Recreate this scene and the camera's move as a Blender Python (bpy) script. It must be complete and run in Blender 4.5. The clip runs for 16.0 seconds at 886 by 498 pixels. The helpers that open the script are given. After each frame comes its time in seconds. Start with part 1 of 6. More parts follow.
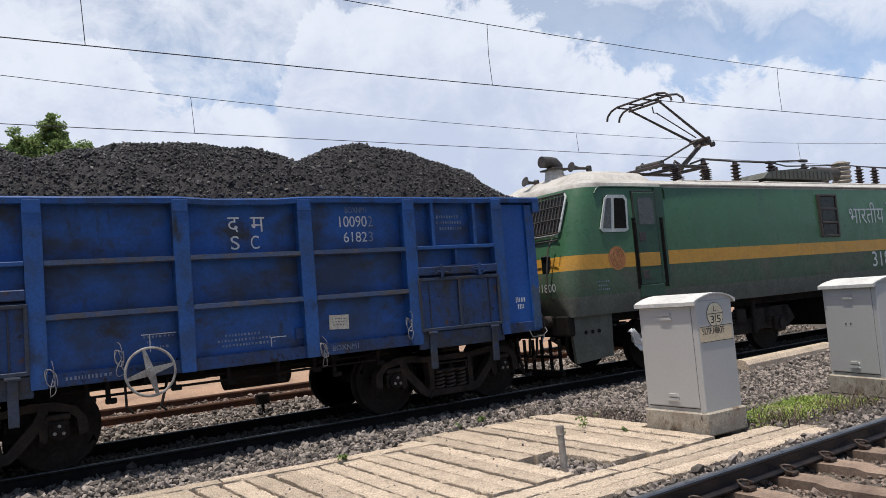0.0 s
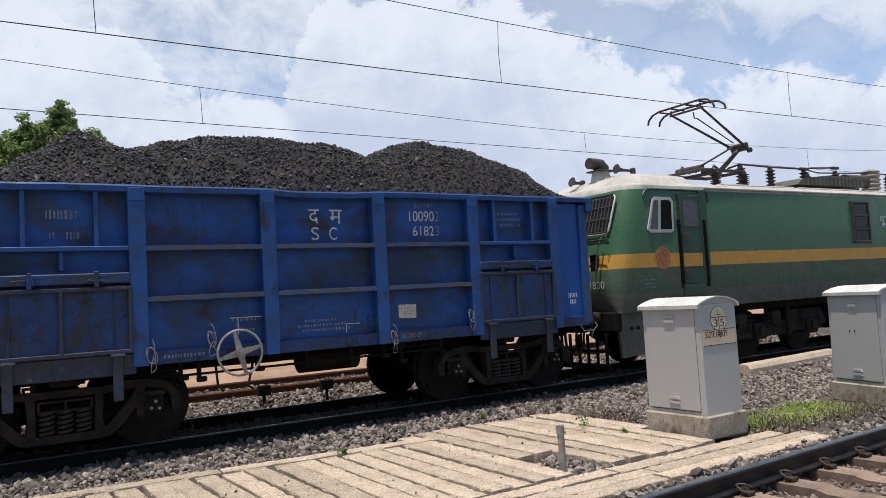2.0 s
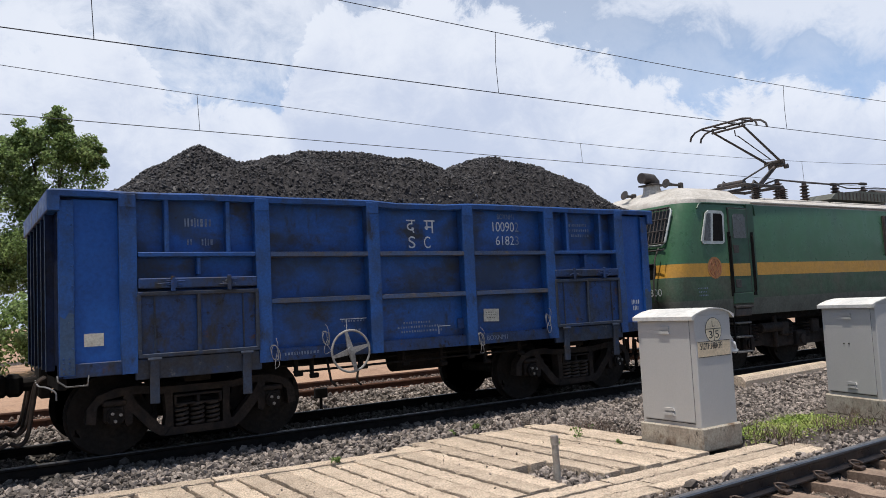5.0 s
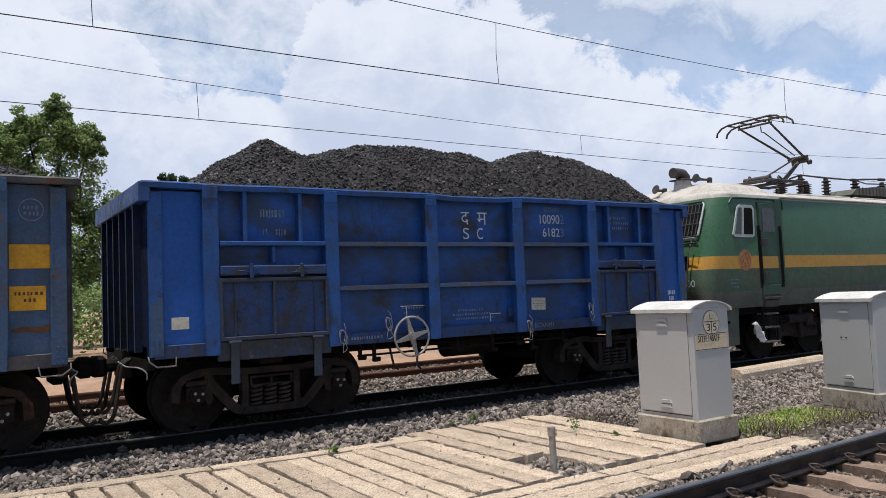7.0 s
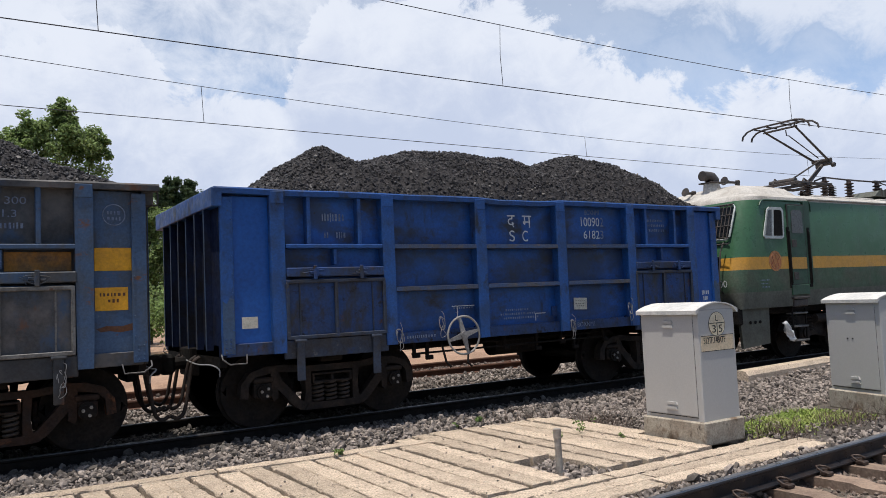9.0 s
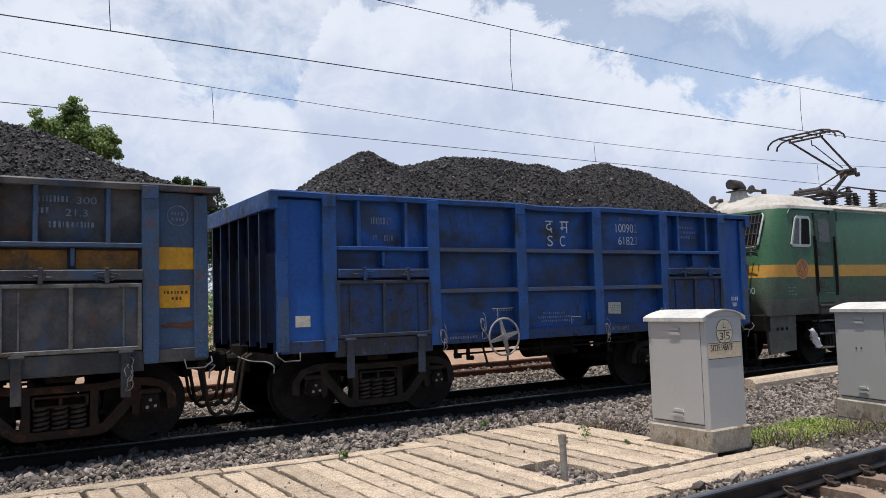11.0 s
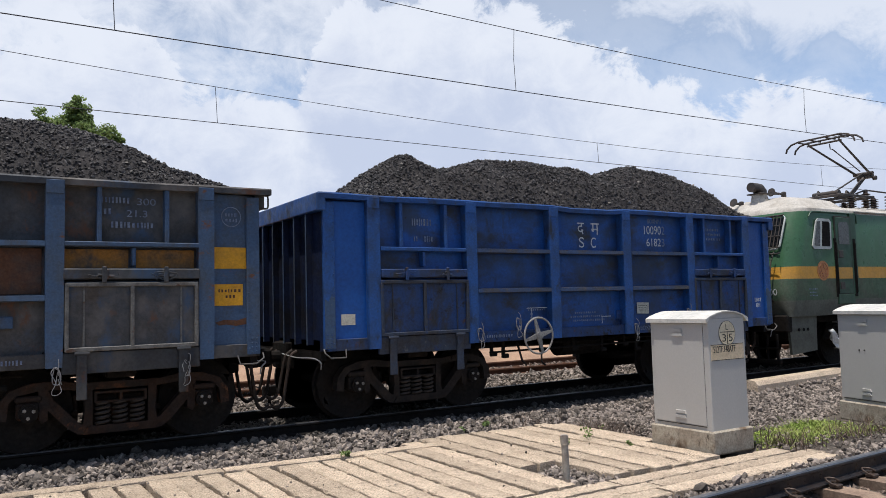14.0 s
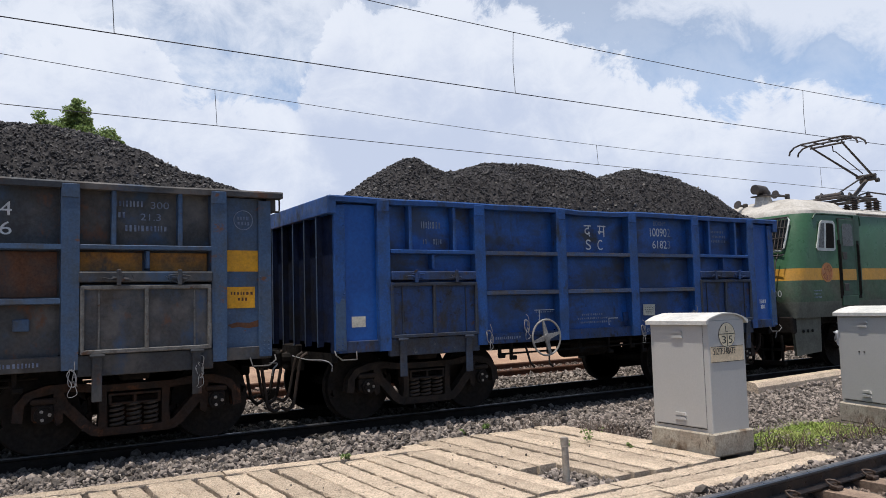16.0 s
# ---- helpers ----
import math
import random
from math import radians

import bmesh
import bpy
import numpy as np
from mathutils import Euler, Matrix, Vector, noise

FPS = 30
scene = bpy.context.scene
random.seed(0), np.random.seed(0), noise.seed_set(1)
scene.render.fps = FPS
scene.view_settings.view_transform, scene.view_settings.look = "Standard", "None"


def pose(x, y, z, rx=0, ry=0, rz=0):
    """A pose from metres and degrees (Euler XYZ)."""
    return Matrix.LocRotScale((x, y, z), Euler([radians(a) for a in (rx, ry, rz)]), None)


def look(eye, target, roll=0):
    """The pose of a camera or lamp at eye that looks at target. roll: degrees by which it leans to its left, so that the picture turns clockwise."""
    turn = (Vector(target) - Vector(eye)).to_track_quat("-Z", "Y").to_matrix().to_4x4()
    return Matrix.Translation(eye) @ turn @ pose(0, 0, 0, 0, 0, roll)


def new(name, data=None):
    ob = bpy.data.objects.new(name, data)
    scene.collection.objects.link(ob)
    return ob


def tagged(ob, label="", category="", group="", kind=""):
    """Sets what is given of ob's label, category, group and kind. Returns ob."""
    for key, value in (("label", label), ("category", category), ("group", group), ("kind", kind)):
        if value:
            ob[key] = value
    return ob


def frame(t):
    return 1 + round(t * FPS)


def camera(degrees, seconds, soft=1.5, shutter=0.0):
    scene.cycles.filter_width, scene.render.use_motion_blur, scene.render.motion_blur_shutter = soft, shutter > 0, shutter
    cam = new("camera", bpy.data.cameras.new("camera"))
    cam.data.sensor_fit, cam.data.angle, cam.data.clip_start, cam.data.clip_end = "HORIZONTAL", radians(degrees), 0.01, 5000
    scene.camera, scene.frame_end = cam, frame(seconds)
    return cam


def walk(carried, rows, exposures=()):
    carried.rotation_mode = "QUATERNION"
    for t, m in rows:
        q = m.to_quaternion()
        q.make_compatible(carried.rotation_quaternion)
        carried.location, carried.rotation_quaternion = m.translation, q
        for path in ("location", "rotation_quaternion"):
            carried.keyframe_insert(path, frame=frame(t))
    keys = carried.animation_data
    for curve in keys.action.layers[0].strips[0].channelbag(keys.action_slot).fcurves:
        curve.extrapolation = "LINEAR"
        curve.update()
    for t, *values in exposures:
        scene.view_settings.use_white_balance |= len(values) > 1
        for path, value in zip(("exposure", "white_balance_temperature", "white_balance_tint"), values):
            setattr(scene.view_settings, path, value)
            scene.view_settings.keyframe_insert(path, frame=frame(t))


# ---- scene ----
# camera: a hand-held phone beside the line, turning a little
EYE = (-6.992, -11.384, 1.629)
cam = camera(59.93, 16.0, soft=0.7)
TURNS = [
    (0, 57.04, 3.86, -4.86), (0.5, 57.36, 3.81, -4.43), (1, 57.36, 3.82, -4.23), (1.5, 57.40, 3.73, -3.89),
    (2, 57.41, 3.62, -3.35), (2.5, 57.55, 3.88, -2.76), (3, 57.50, 4.10, -2.83), (3.5, 57.33, 4.31, -2.99),
    (4, 57.19, 4.49, -3.01), (6.5, 56.95, 3.69, -2.60), (7, 57.00, 3.61, -2.44), (7.5, 56.96, 3.58, -2.48),
    (8, 57.09, 3.61, -2.59), (8.5, 57.19, 3.63, -2.66), (9, 57.35, 3.79, -2.61), (11.5, 57.97, 4.08, -1.65),
    (12, 58.01, 4.07, -1.58), (12.5, 58.04, 4.05, -1.55), (13, 58.07, 4.00, -1.58), (13.5, 58.06, 4.03, -1.60),
    (14, 58.10, 4.09, -1.55), (14.5, 58.08, 4.12, -1.53), (15, 58.03, 4.11, -1.48), (15.5, 57.99, 4.18, -1.59),
    (16, 58.07, 4.27, -1.66)]
walk(cam, [(t, pose(*EYE, 90 + p, 0, y - 90) @ pose(0, 0, 0, 0, 0, r)) for t, y, p, r in TURNS])

# how far the train has rolled along its track, every half second
RUN = [-3.696, -3.426, -3.161, -2.904, -2.639, -2.377, -2.108, -1.833, -1.562, -1.283, -1.012, -0.746, -0.488, -0.241,
       -0.002, 0.225, 0.429, 0.633, 0.818, 0.995, 1.160, 1.313, 1.457, 1.591, 1.714, 1.825, 1.925, 2.016, 2.093, 2.151,
       2.198, 2.234, 2.257]
WAGON_PITCH = 10.713

# ---- light ----
scene.view_settings.exposure = 0.0
SUN_WAY = Vector((-0.19, -0.07, 1.0)).normalized()
sun = new("sun", bpy.data.lights.new("sun", "SUN"))
sun.data.energy, sun.data.angle, sun.data.color = 4.3, radians(0.6), (1.0, 0.95, 0.87)
sun.matrix_world = look((0, 0, 30), Vector((0, 0, 30)) - SUN_WAY)


def make_world():
    """Blue sky with a bank of bright summer cumulus."""
    world = bpy.data.worlds.new("world")
    scene.world = world
    world.use_nodes = True
    nt = world.node_tree
    nt.nodes.clear()
    N = lambda kind, **kw: node(nt, kind, **kw)
    L = nt.links.new
    sky = N("ShaderNodeTexSky", sky_type="NISHITA", sun_disc=False, sun_elevation=math.asin(SUN_WAY.z),
            sun_rotation=math.atan2(SUN_WAY.x, SUN_WAY.y), air_density=1.0, dust_density=1.6, ozone_density=1.0)
    gain = N("ShaderNodeVectorMath", operation="SCALE")
    L(sky.outputs[0], gain.inputs[0])
    gain.inputs["Scale"].default_value = 0.12
    tc = N("ShaderNodeTexCoord")
    direction = tc.outputs["Generated"]

    def value(kind, a, b=None, c=None):
        m = N("ShaderNodeMath", operation=kind)
        for i, v in enumerate((a, b, c)):
            if v is None:
                continue
            if isinstance(v, (int, float)):
                m.inputs[i].default_value = v
            else:
                L(v, m.inputs[i])
        return m.outputs[0]

    def fbm(scale, detail, rough, stretch=(1, 1, 1), distortion=0.0):
        mp = N("ShaderNodeMapping")
        L(direction, mp.inputs[0])
        mp.inputs["Scale"].default_value = stretch
        n = N("ShaderNodeTexNoise")
        n.inputs["Scale"].default_value, n.inputs["Detail"].default_value = scale, detail
        n.inputs["Roughness"].default_value, n.inputs["Distortion"].default_value = rough, distortion
        L(mp.outputs[0], n.inputs["Vector"])
        return n.outputs[0]

    def along(v):
        d = N("ShaderNodeVectorMath", operation="DOT_PRODUCT")
        L(direction, d.inputs[0])
        d.inputs[1].default_value = v
        return d.outputs["Value"]

    def soft(v, low, high):
        r = N("ShaderNodeMapRange", interpolation_type="SMOOTHSTEP")
        L(v, r.inputs[0])
        r.inputs[1].default_value, r.inputs[2].default_value = low, high
        return r.outputs[0]

    def outline(points):
        """Height of a cloud bank's edge along the sky: points of (across, height)."""
        ramp = N("ShaderNodeValToRGB")
        els = ramp.color_ramp.elements
        for i, (px, h) in enumerate(points):
            e = els[i] if i < 2 else els.new(1.0)
            e.position = (px + 0.7) / 1.4
            e.color = (h + 0.5, h + 0.5, h + 0.5, 1)
        L(value("MULTIPLY_ADD", across, 1 / 1.4, 0.5), ramp.inputs[0])
        return value("SUBTRACT", ramp.outputs[0], 0.5)

    # the sky seen over the train: across and height are tangents from a fixed heading, 57 degrees from the track
    h = radians(57)
    ahead = along((math.cos(h), math.sin(h), 0))
    front = value("MAXIMUM", ahead, 0.08)
    across = value("DIVIDE", along((math.sin(h), -math.cos(h), 0)), front)
    height = value("DIVIDE", along((0, 0, 1)), front)
    billow = value("SUBTRACT", fbm(13.0, 11, 0.66, (1, 1, 1.15), 0.35), 0.5)
    broad = value("SUBTRACT", fbm(3.4, 5, 0.55, (1, 1, 1.6), 0.2), 0.5)
    under = value("SUBTRACT", value("MULTIPLY_ADD", billow, 0.24, outline(BANK)), height)
    bank = value("MULTIPLY", soft(under, -0.004, 0.036), 0.96)
    high = value("SUBTRACT", height, value("MULTIPLY_ADD", billow, 0.20, outline(HIGH)))
    veil = value("MULTIPLY", soft(high, -0.02, 0.06), 0.82)
    spread = value("MULTIPLY_ADD", soft(across, 0.16, -0.26), 0.58, 0.36)
    wisps = value("MULTIPLY", soft(value("ADD", billow, broad), -0.40, 0.20), spread)
    seen = value("MAXIMUM", value("MAXIMUM", bank, veil), wisps)
    elsewhere = value("MULTIPLY", soft(value("ADD", value("MULTIPLY", billow, 0.6), broad), 0.06, 0.22), 0.5)
    face = soft(ahead, 0.15, 0.45)
    cover = value("ADD", value("MULTIPLY", seen, face), value("MULTIPLY", elsewhere, value("SUBTRACT", 1.0, face)))
    lit = value("ADD", value("MULTIPLY", billow, 1.9), value("MULTIPLY", value("MAXIMUM", value("SUBTRACT", 0.13, under), -0.12), 2.6))
    tone = N("ShaderNodeMix", data_type="RGBA")
    L(soft(value("ADD", lit, broad), -0.35, 0.42), tone.inputs["Factor"])
    tone.inputs["A"].default_value, tone.inputs["B"].default_value = (0.58, 0.65, 0.82, 1), (0.82, 0.865, 0.965, 1)
    # thin haze whitens the low sky
    sep = N("ShaderNodeSeparateXYZ")
    L(direction, sep.inputs[0])
    haze = N("ShaderNodeMapRange", interpolation_type="SMOOTHSTEP")
    L(sep.outputs["Z"], haze.inputs[0])
    haze.inputs[1].default_value, haze.inputs[2].default_value = 0.42, 0.10
    haze.inputs[3].default_value, haze.inputs[4].default_value = 0.10, 0.92
    thin = N("ShaderNodeMix", data_type="RGBA")
    L(value("MULTIPLY", haze.outputs[0], value("MULTIPLY_ADD", face, 0.75, 0.25)), thin.inputs["Factor"])
    L(gain.outputs[0], thin.inputs["A"])
    thin.inputs["B"].default_value = (0.41, 0.60, 0.95, 1)
    full = N("ShaderNodeMix", data_type="RGBA")
    L(cover, full.inputs["Factor"])
    L(thin.outputs["Result"], full.inputs["A"])
    L(tone.outputs["Result"], full.inputs["B"])
    bg = N("ShaderNodeBackground")
    L(full.outputs["Result"], bg.inputs[0])
    bg.inputs[1].default_value = 1.0
    out = N("ShaderNodeOutputWorld")
    L(bg.outputs[0], out.inputs[0])


def node(nt, kind, **kw):
    n = nt.nodes.new(kind)
    for k, v in kw.items():
        setattr(n, k, v)
    return n


# edges of the cloud banks as tangents (across, height): the main bank lies below its line, the high veil above its own
def sky_line(points):
    return [((px - 784) / 1360, (441 - py) / 1360 + 0.063 - (px - 784) / 1360 * 0.043) for px, py in points]


BANK = sky_line([(-200, 20), (120, -10), (240, 10), (300, 110), (420, 150), (500, 120), (530, 30), (600, -60), (900, -60), (960, 0), (1080, 60), (1160, 100), (1250, 155), (1295, 160),
                 (1320, 120), (1370, 100), (1430, 125), (1480, 120), (1568, 120), (1740, 90)])
HIGH = sky_line([(-200, -150), (900, -120), (1000, -30), (1120, 30), (1180, 15), (1280, 45), (1380, 70), (1500, 78), (1740, 60)])
make_world()


# ---- materials ----
def mat(name, base, other=None, rough=0.7, metal=0.0, grain=40.0, stain=3.0, mix=0.5, bump=0.15, stretch=(1, 1, 1),
        patches=(), random_tone=0.0, island_tone=0.0, spec=0.4, bump_scale=None):
    """Two-scale procedural surface: fine grain, broad stains towards `other`, relief and patches (colour, scale, low, high, stretch)."""
    m = bpy.data.materials.new(name)
    m.use_nodes = True
    nt = m.node_tree
    b = nt.nodes["Principled BSDF"]
    L = nt.links.new
    other = other or tuple(c * 0.6 for c in base)
    tc = node(nt, "ShaderNodeTexCoord")

    def fbm(scale, detail=6, rough_=0.6, st=(1, 1, 1), shift=0.0):
        mp = node(nt, "ShaderNodeMapping")
        L(tc.outputs["Object"], mp.inputs[0])
        mp.inputs["Scale"].default_value = st
        mp.inputs["Location"].default_value = (shift, shift * 0.7, shift * 1.3)
        n = node(nt, "ShaderNodeTexNoise")
        n.inputs["Scale"].default_value, n.inputs["Detail"].default_value, n.inputs["Roughness"].default_value = scale, detail, rough_
        L(mp.outputs[0], n.inputs["Vector"])
        return n.outputs[0]

    def ramp(value, low, high, a=0.0, z=1.0):
        r = node(nt, "ShaderNodeMapRange", interpolation_type="SMOOTHSTEP")
        L(value, r.inputs[0])
        for i, v in enumerate((low, high, a, z)):
            r.inputs[i + 1].default_value = v
        return r.outputs[0]

    def blend(fac, a, c):
        x = node(nt, "ShaderNodeMix", data_type="RGBA")
        L(fac, x.inputs["Factor"])
        for s, v in (("A", a), ("B", c)):
            if isinstance(v, tuple):
                x.inputs[s].default_value = (*v[:3], 1)
            else:
                L(v, x.inputs[s])
        return x.outputs["Result"]

    colour = blend(ramp(fbm(stain, 5, 0.62, stretch), 0.38, 0.70, 0.0, mix * 2 if mix < 0.5 else 1.0), tuple(base), tuple(other))
    fine = fbm(grain, 8, 0.7, (1, 1, 1), 3.1)
    dark = node(nt, "ShaderNodeMix", data_type="RGBA", blend_type="MULTIPLY")
    dark.inputs["Factor"].default_value = 1.0
    L(colour, dark.inputs["A"])
    g = node(nt, "ShaderNodeCombineColor")
    tone = ramp(fine, 0.25, 0.75, 1 - mix * 0.6, 1 + mix * 0.35)
    for i in range(3):
        L(tone, g.inputs[i])
    L(g.outputs[0], dark.inputs["B"])
    colour = dark.outputs["Result"]
    for i, (c, scale, low, high, st) in enumerate(patches):
        colour = blend(ramp(fbm(scale, 7, 0.68, st, 7.7 * (i + 1)), low, high), colour, tuple(c))
    for amount, src in ((random_tone, "object"), (island_tone, "island")):
        if amount:
            info = node(nt, "ShaderNodeObjectInfo").outputs["Random"] if src == "object" else node(nt, "ShaderNodeNewGeometry").outputs["Random Per Island"]
            k = node(nt, "ShaderNodeMix", data_type="RGBA", blend_type="MULTIPLY")
            k.inputs["Factor"].default_value = 1.0
            cc = node(nt, "ShaderNodeCombineColor")
            t2 = ramp(info, 0.0, 1.0, 1 - amount, 1 + amount)
            for i in range(3):
                L(t2, cc.inputs[i])
            L(colour, k.inputs["A"])
            L(cc.outputs[0], k.inputs["B"])
            colour = k.outputs["Result"]
    L(colour, b.inputs["Base Color"])
    L(ramp(fbm(stain * 3, 5, 0.6, stretch, 1.3), 0.3, 0.7, max(rough - 0.12, 0.05), min(rough + 0.12, 1)), b.inputs["Roughness"])
    b.inputs["Metallic"].default_value = metal
    b.inputs["Specular IOR Level"].default_value = spec
    if bump:
        bp = node(nt, "ShaderNodeBump")
        bp.inputs["Strength"].default_value, bp.inputs["Distance"].default_value = bump, 0.02
        L(fbm(bump_scale or grain, 8, 0.65, (1, 1, 1), 5.0), bp.inputs["Height"])
        L(bp.outputs[0], b.inputs["Normal"])
    return m


GRIME, RUST = (0.035, 0.035, 0.04), (0.13, 0.045, 0.02)
M_BLUE = mat("blue_wagon_paint", (0.009, 0.078, 0.315), (0.012, 0.054, 0.190), 0.5, grain=25, stain=1.1, mix=0.45, bump=0.05, random_tone=0.14,
             patches=[((0.016, 0.034, 0.088), 0.9, 0.44, 0.66, (1, 1, 1.3)), ((0.024, 0.024, 0.030), 1.7, 0.50, 0.70, (0.8, 1, 1.2)), ((0.018, 0.024, 0.045), 5.0, 0.57, 0.74, (1, 1, 0.35)),
                      ((0.040, 0.070, 0.135), 2.6, 0.60, 0.76, (1, 1, 1)), ((0.018, 0.016, 0.018), 5.0, 0.66, 0.73, (1, 1, 1)), (RUST, 7.0, 0.70, 0.76, (1, 1, 0.8))])
M_BLUE_DIRTY = mat("grimy_blue_paint", (0.014, 0.052, 0.180), (0.024, 0.036, 0.072), 0.6, grain=25, stain=2.2, mix=0.6, bump=0.06, random_tone=0.12,
                   patches=[((0.030, 0.029, 0.032), 3.4, 0.48, 0.66, (1, 1, 0.5)), ((0.010, 0.010, 0.012), 6.0, 0.56, 0.68, (1, 1, 1.2)), ((0.075, 0.036, 0.022), 3.2, 0.60, 0.70, (1, 1, 0.8))])
M_BLUE_CLEAN = mat("clean_blue_paint", (0.007, 0.078, 0.33), (0.009, 0.062, 0.26), 0.45, grain=20, stain=1.3, mix=0.4, bump=0.03,
                   patches=[((0.05, 0.07, 0.12), 7, 0.66, 0.80, (1, 1, 0.5)), (RUST, 8.0, 0.70, 0.76, (1, 1, 0.7))])
M_BLUE_EDGE = mat("worn_blue_edge_paint", (0.014, 0.076, 0.275), (0.020, 0.054, 0.155), 0.5, grain=30, stain=3, mix=0.5, bump=0.05,
                  patches=[((0.018, 0.022, 0.033), 3.2, 0.53, 0.70, (1, 1, 0.5)), ((0.045, 0.05, 0.06), 7, 0.60, 0.72, (1, 1, 0.6)), ((0.06, 0.10, 0.18), 20, 0.64, 0.72, (1, 1, 1))])
M_DOOR_RIM = mat("grimy_door_rim_steel", (0.026, 0.040, 0.072), (0.032, 0.031, 0.036), 0.65, grain=30, stain=4, mix=0.6, bump=0.08,
                 patches=[((0.10, 0.10, 0.105), 9.0, 0.60, 0.72, (1, 1, 1)), ((0.012, 0.035, 0.11), 4.0, 0.55, 0.68, (1, 1, 1))])
# wagon blue with the end wall's shade put into the colour
M_BLUE_SHADE = mat("shade_darkened_blue_paint", (0.007, 0.015, 0.050), (0.009, 0.010, 0.016), 0.7, grain=30, stain=2.5, mix=0.6, bump=0.06, spec=0.2)
M_GREY_BLUE = mat("faded_grey_blue_paint", (0.036, 0.042, 0.052), (0.046, 0.036, 0.029), 0.65, grain=25, stain=1.3, mix=0.6, bump=0.06, random_tone=0.22,
                  patches=[((0.105, 0.098, 0.094), 1.1, 0.46, 0.70, (1, 1, 0.9)), ((0.022, 0.019, 0.018), 1.3, 0.52, 0.70, (1, 1, 0.7)), ((0.030, 0.058, 0.110), 1.6, 0.54, 0.70, (1, 1, 0.8)),
                           ((0.092, 0.040, 0.022), 2.6, 0.57, 0.69, (1, 1, 0.7)), (GRIME, 6.0, 0.62, 0.76, (1, 1, 0.3))])
M_FADED_POST = mat("chalky_blue_post_paint", (0.040, 0.082, 0.165), (0.052, 0.070, 0.100), 0.6, grain=30, stain=2.4, mix=0.5, bump=0.05,
                   patches=[((0.045, 0.048, 0.056), 2.2, 0.52, 0.70, (1, 1, 0.6)), ((0.115, 0.050, 0.030), 2.8, 0.60, 0.68, (1, 1, 1.6)), ((0.10, 0.13, 0.17), 14.0, 0.64, 0.74, (1, 1, 1)), (GRIME, 8.0, 0.66, 0.74, (1, 1, 1))])
M_WORNEDGE = mat("worn_grey_door_steel", (0.15, 0.148, 0.145), (0.08, 0.072, 0.066), 0.6, grain=30, stain=5, mix=0.6, bump=0.08,
                 patches=[((0.075, 0.038, 0.024), 6.0, 0.58, 0.68, (1, 1, 1)), (GRIME, 8.0, 0.58, 0.74, (1, 1, 1))])
M_RUSTY_PANEL = mat("rust_brown_panel", (0.10, 0.04, 0.018), (0.05, 0.04, 0.038), 0.75, grain=30, stain=2.2, mix=0.6, bump=0.1,
                    patches=[(GRIME, 5.0, 0.55, 0.75, (1, 1, 0.3))])
M_YELLOW = mat("yellow_marking_paint", (0.60, 0.30, 0.012), (0.45, 0.22, 0.02), 0.6, grain=30, stain=6, mix=0.4, bump=0.04,
               patches=[((0.10, 0.07, 0.04), 9.0, 0.62, 0.76, (1, 1, 0.5))])
M_ORANGE = mat("grimy_ochre_paint", (0.30, 0.13, 0.02), (0.11, 0.07, 0.04), 0.7, grain=30, stain=4, mix=0.6, bump=0.05,
               patches=[(GRIME, 4.0, 0.52, 0.74, (1, 1, 0.5))])
M_STENCIL = mat("white_stencil_paint", (0.62, 0.63, 0.64), (0.40, 0.42, 0.46), 0.7, grain=60, stain=9, mix=0.5, bump=0.0)
M_STENCIL_FAINT = mat("worn_stencil_paint", (0.20, 0.24, 0.32), (0.08, 0.11, 0.20), 0.7, grain=60, stain=12, mix=0.6, bump=0.0)
M_PLATE = mat("cream_paper_label", (0.58, 0.56, 0.48), (0.42, 0.40, 0.34), 0.8, grain=60, stain=14, mix=0.5, bump=0.0)
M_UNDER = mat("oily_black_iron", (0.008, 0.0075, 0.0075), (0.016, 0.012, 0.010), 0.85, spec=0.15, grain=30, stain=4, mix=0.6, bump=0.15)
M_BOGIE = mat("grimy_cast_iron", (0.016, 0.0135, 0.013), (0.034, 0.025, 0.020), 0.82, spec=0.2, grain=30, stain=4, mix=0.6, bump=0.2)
M_BOGIE_RUST = mat("rusty_cast_iron", (0.034, 0.019, 0.013), (0.020, 0.016, 0.015), 0.82, spec=0.2, grain=30, stain=4, mix=0.6, bump=0.2,
                   patches=[((0.12, 0.048, 0.022), 3.4, 0.56, 0.70, (1, 1, 1))])
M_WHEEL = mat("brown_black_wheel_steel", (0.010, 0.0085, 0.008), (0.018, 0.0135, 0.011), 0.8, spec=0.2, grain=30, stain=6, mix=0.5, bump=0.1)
M_BOLT = mat("worn_bright_steel", (0.28, 0.27, 0.26), (0.12, 0.11, 0.10), 0.45, metal=0.6, grain=40, stain=20, mix=0.6, bump=0.1)
M_HANDWHEEL = mat("pale_grey_painted_iron", (0.30, 0.29, 0.28), (0.18, 0.17, 0.16), 0.6, grain=40, stain=8, mix=0.5, bump=0.1)
M_HOSE = mat("rusty_black_hose", (0.022, 0.016, 0.013), (0.05, 0.028, 0.02), 0.7, grain=30, stain=6, mix=0.4, bump=0.1)
M_WIRE = mat("pale_tie_wire", (0.26, 0.26, 0.27), (0.12, 0.12, 0.12), 0.5, grain=30, stain=6, mix=0.4, bump=0)
M_COAL = mat("coal", (0.028, 0.0255, 0.027), (0.046, 0.041, 0.041), 0.8, grain=30, stain=5, mix=0.6, bump=0.6, spec=0.2)
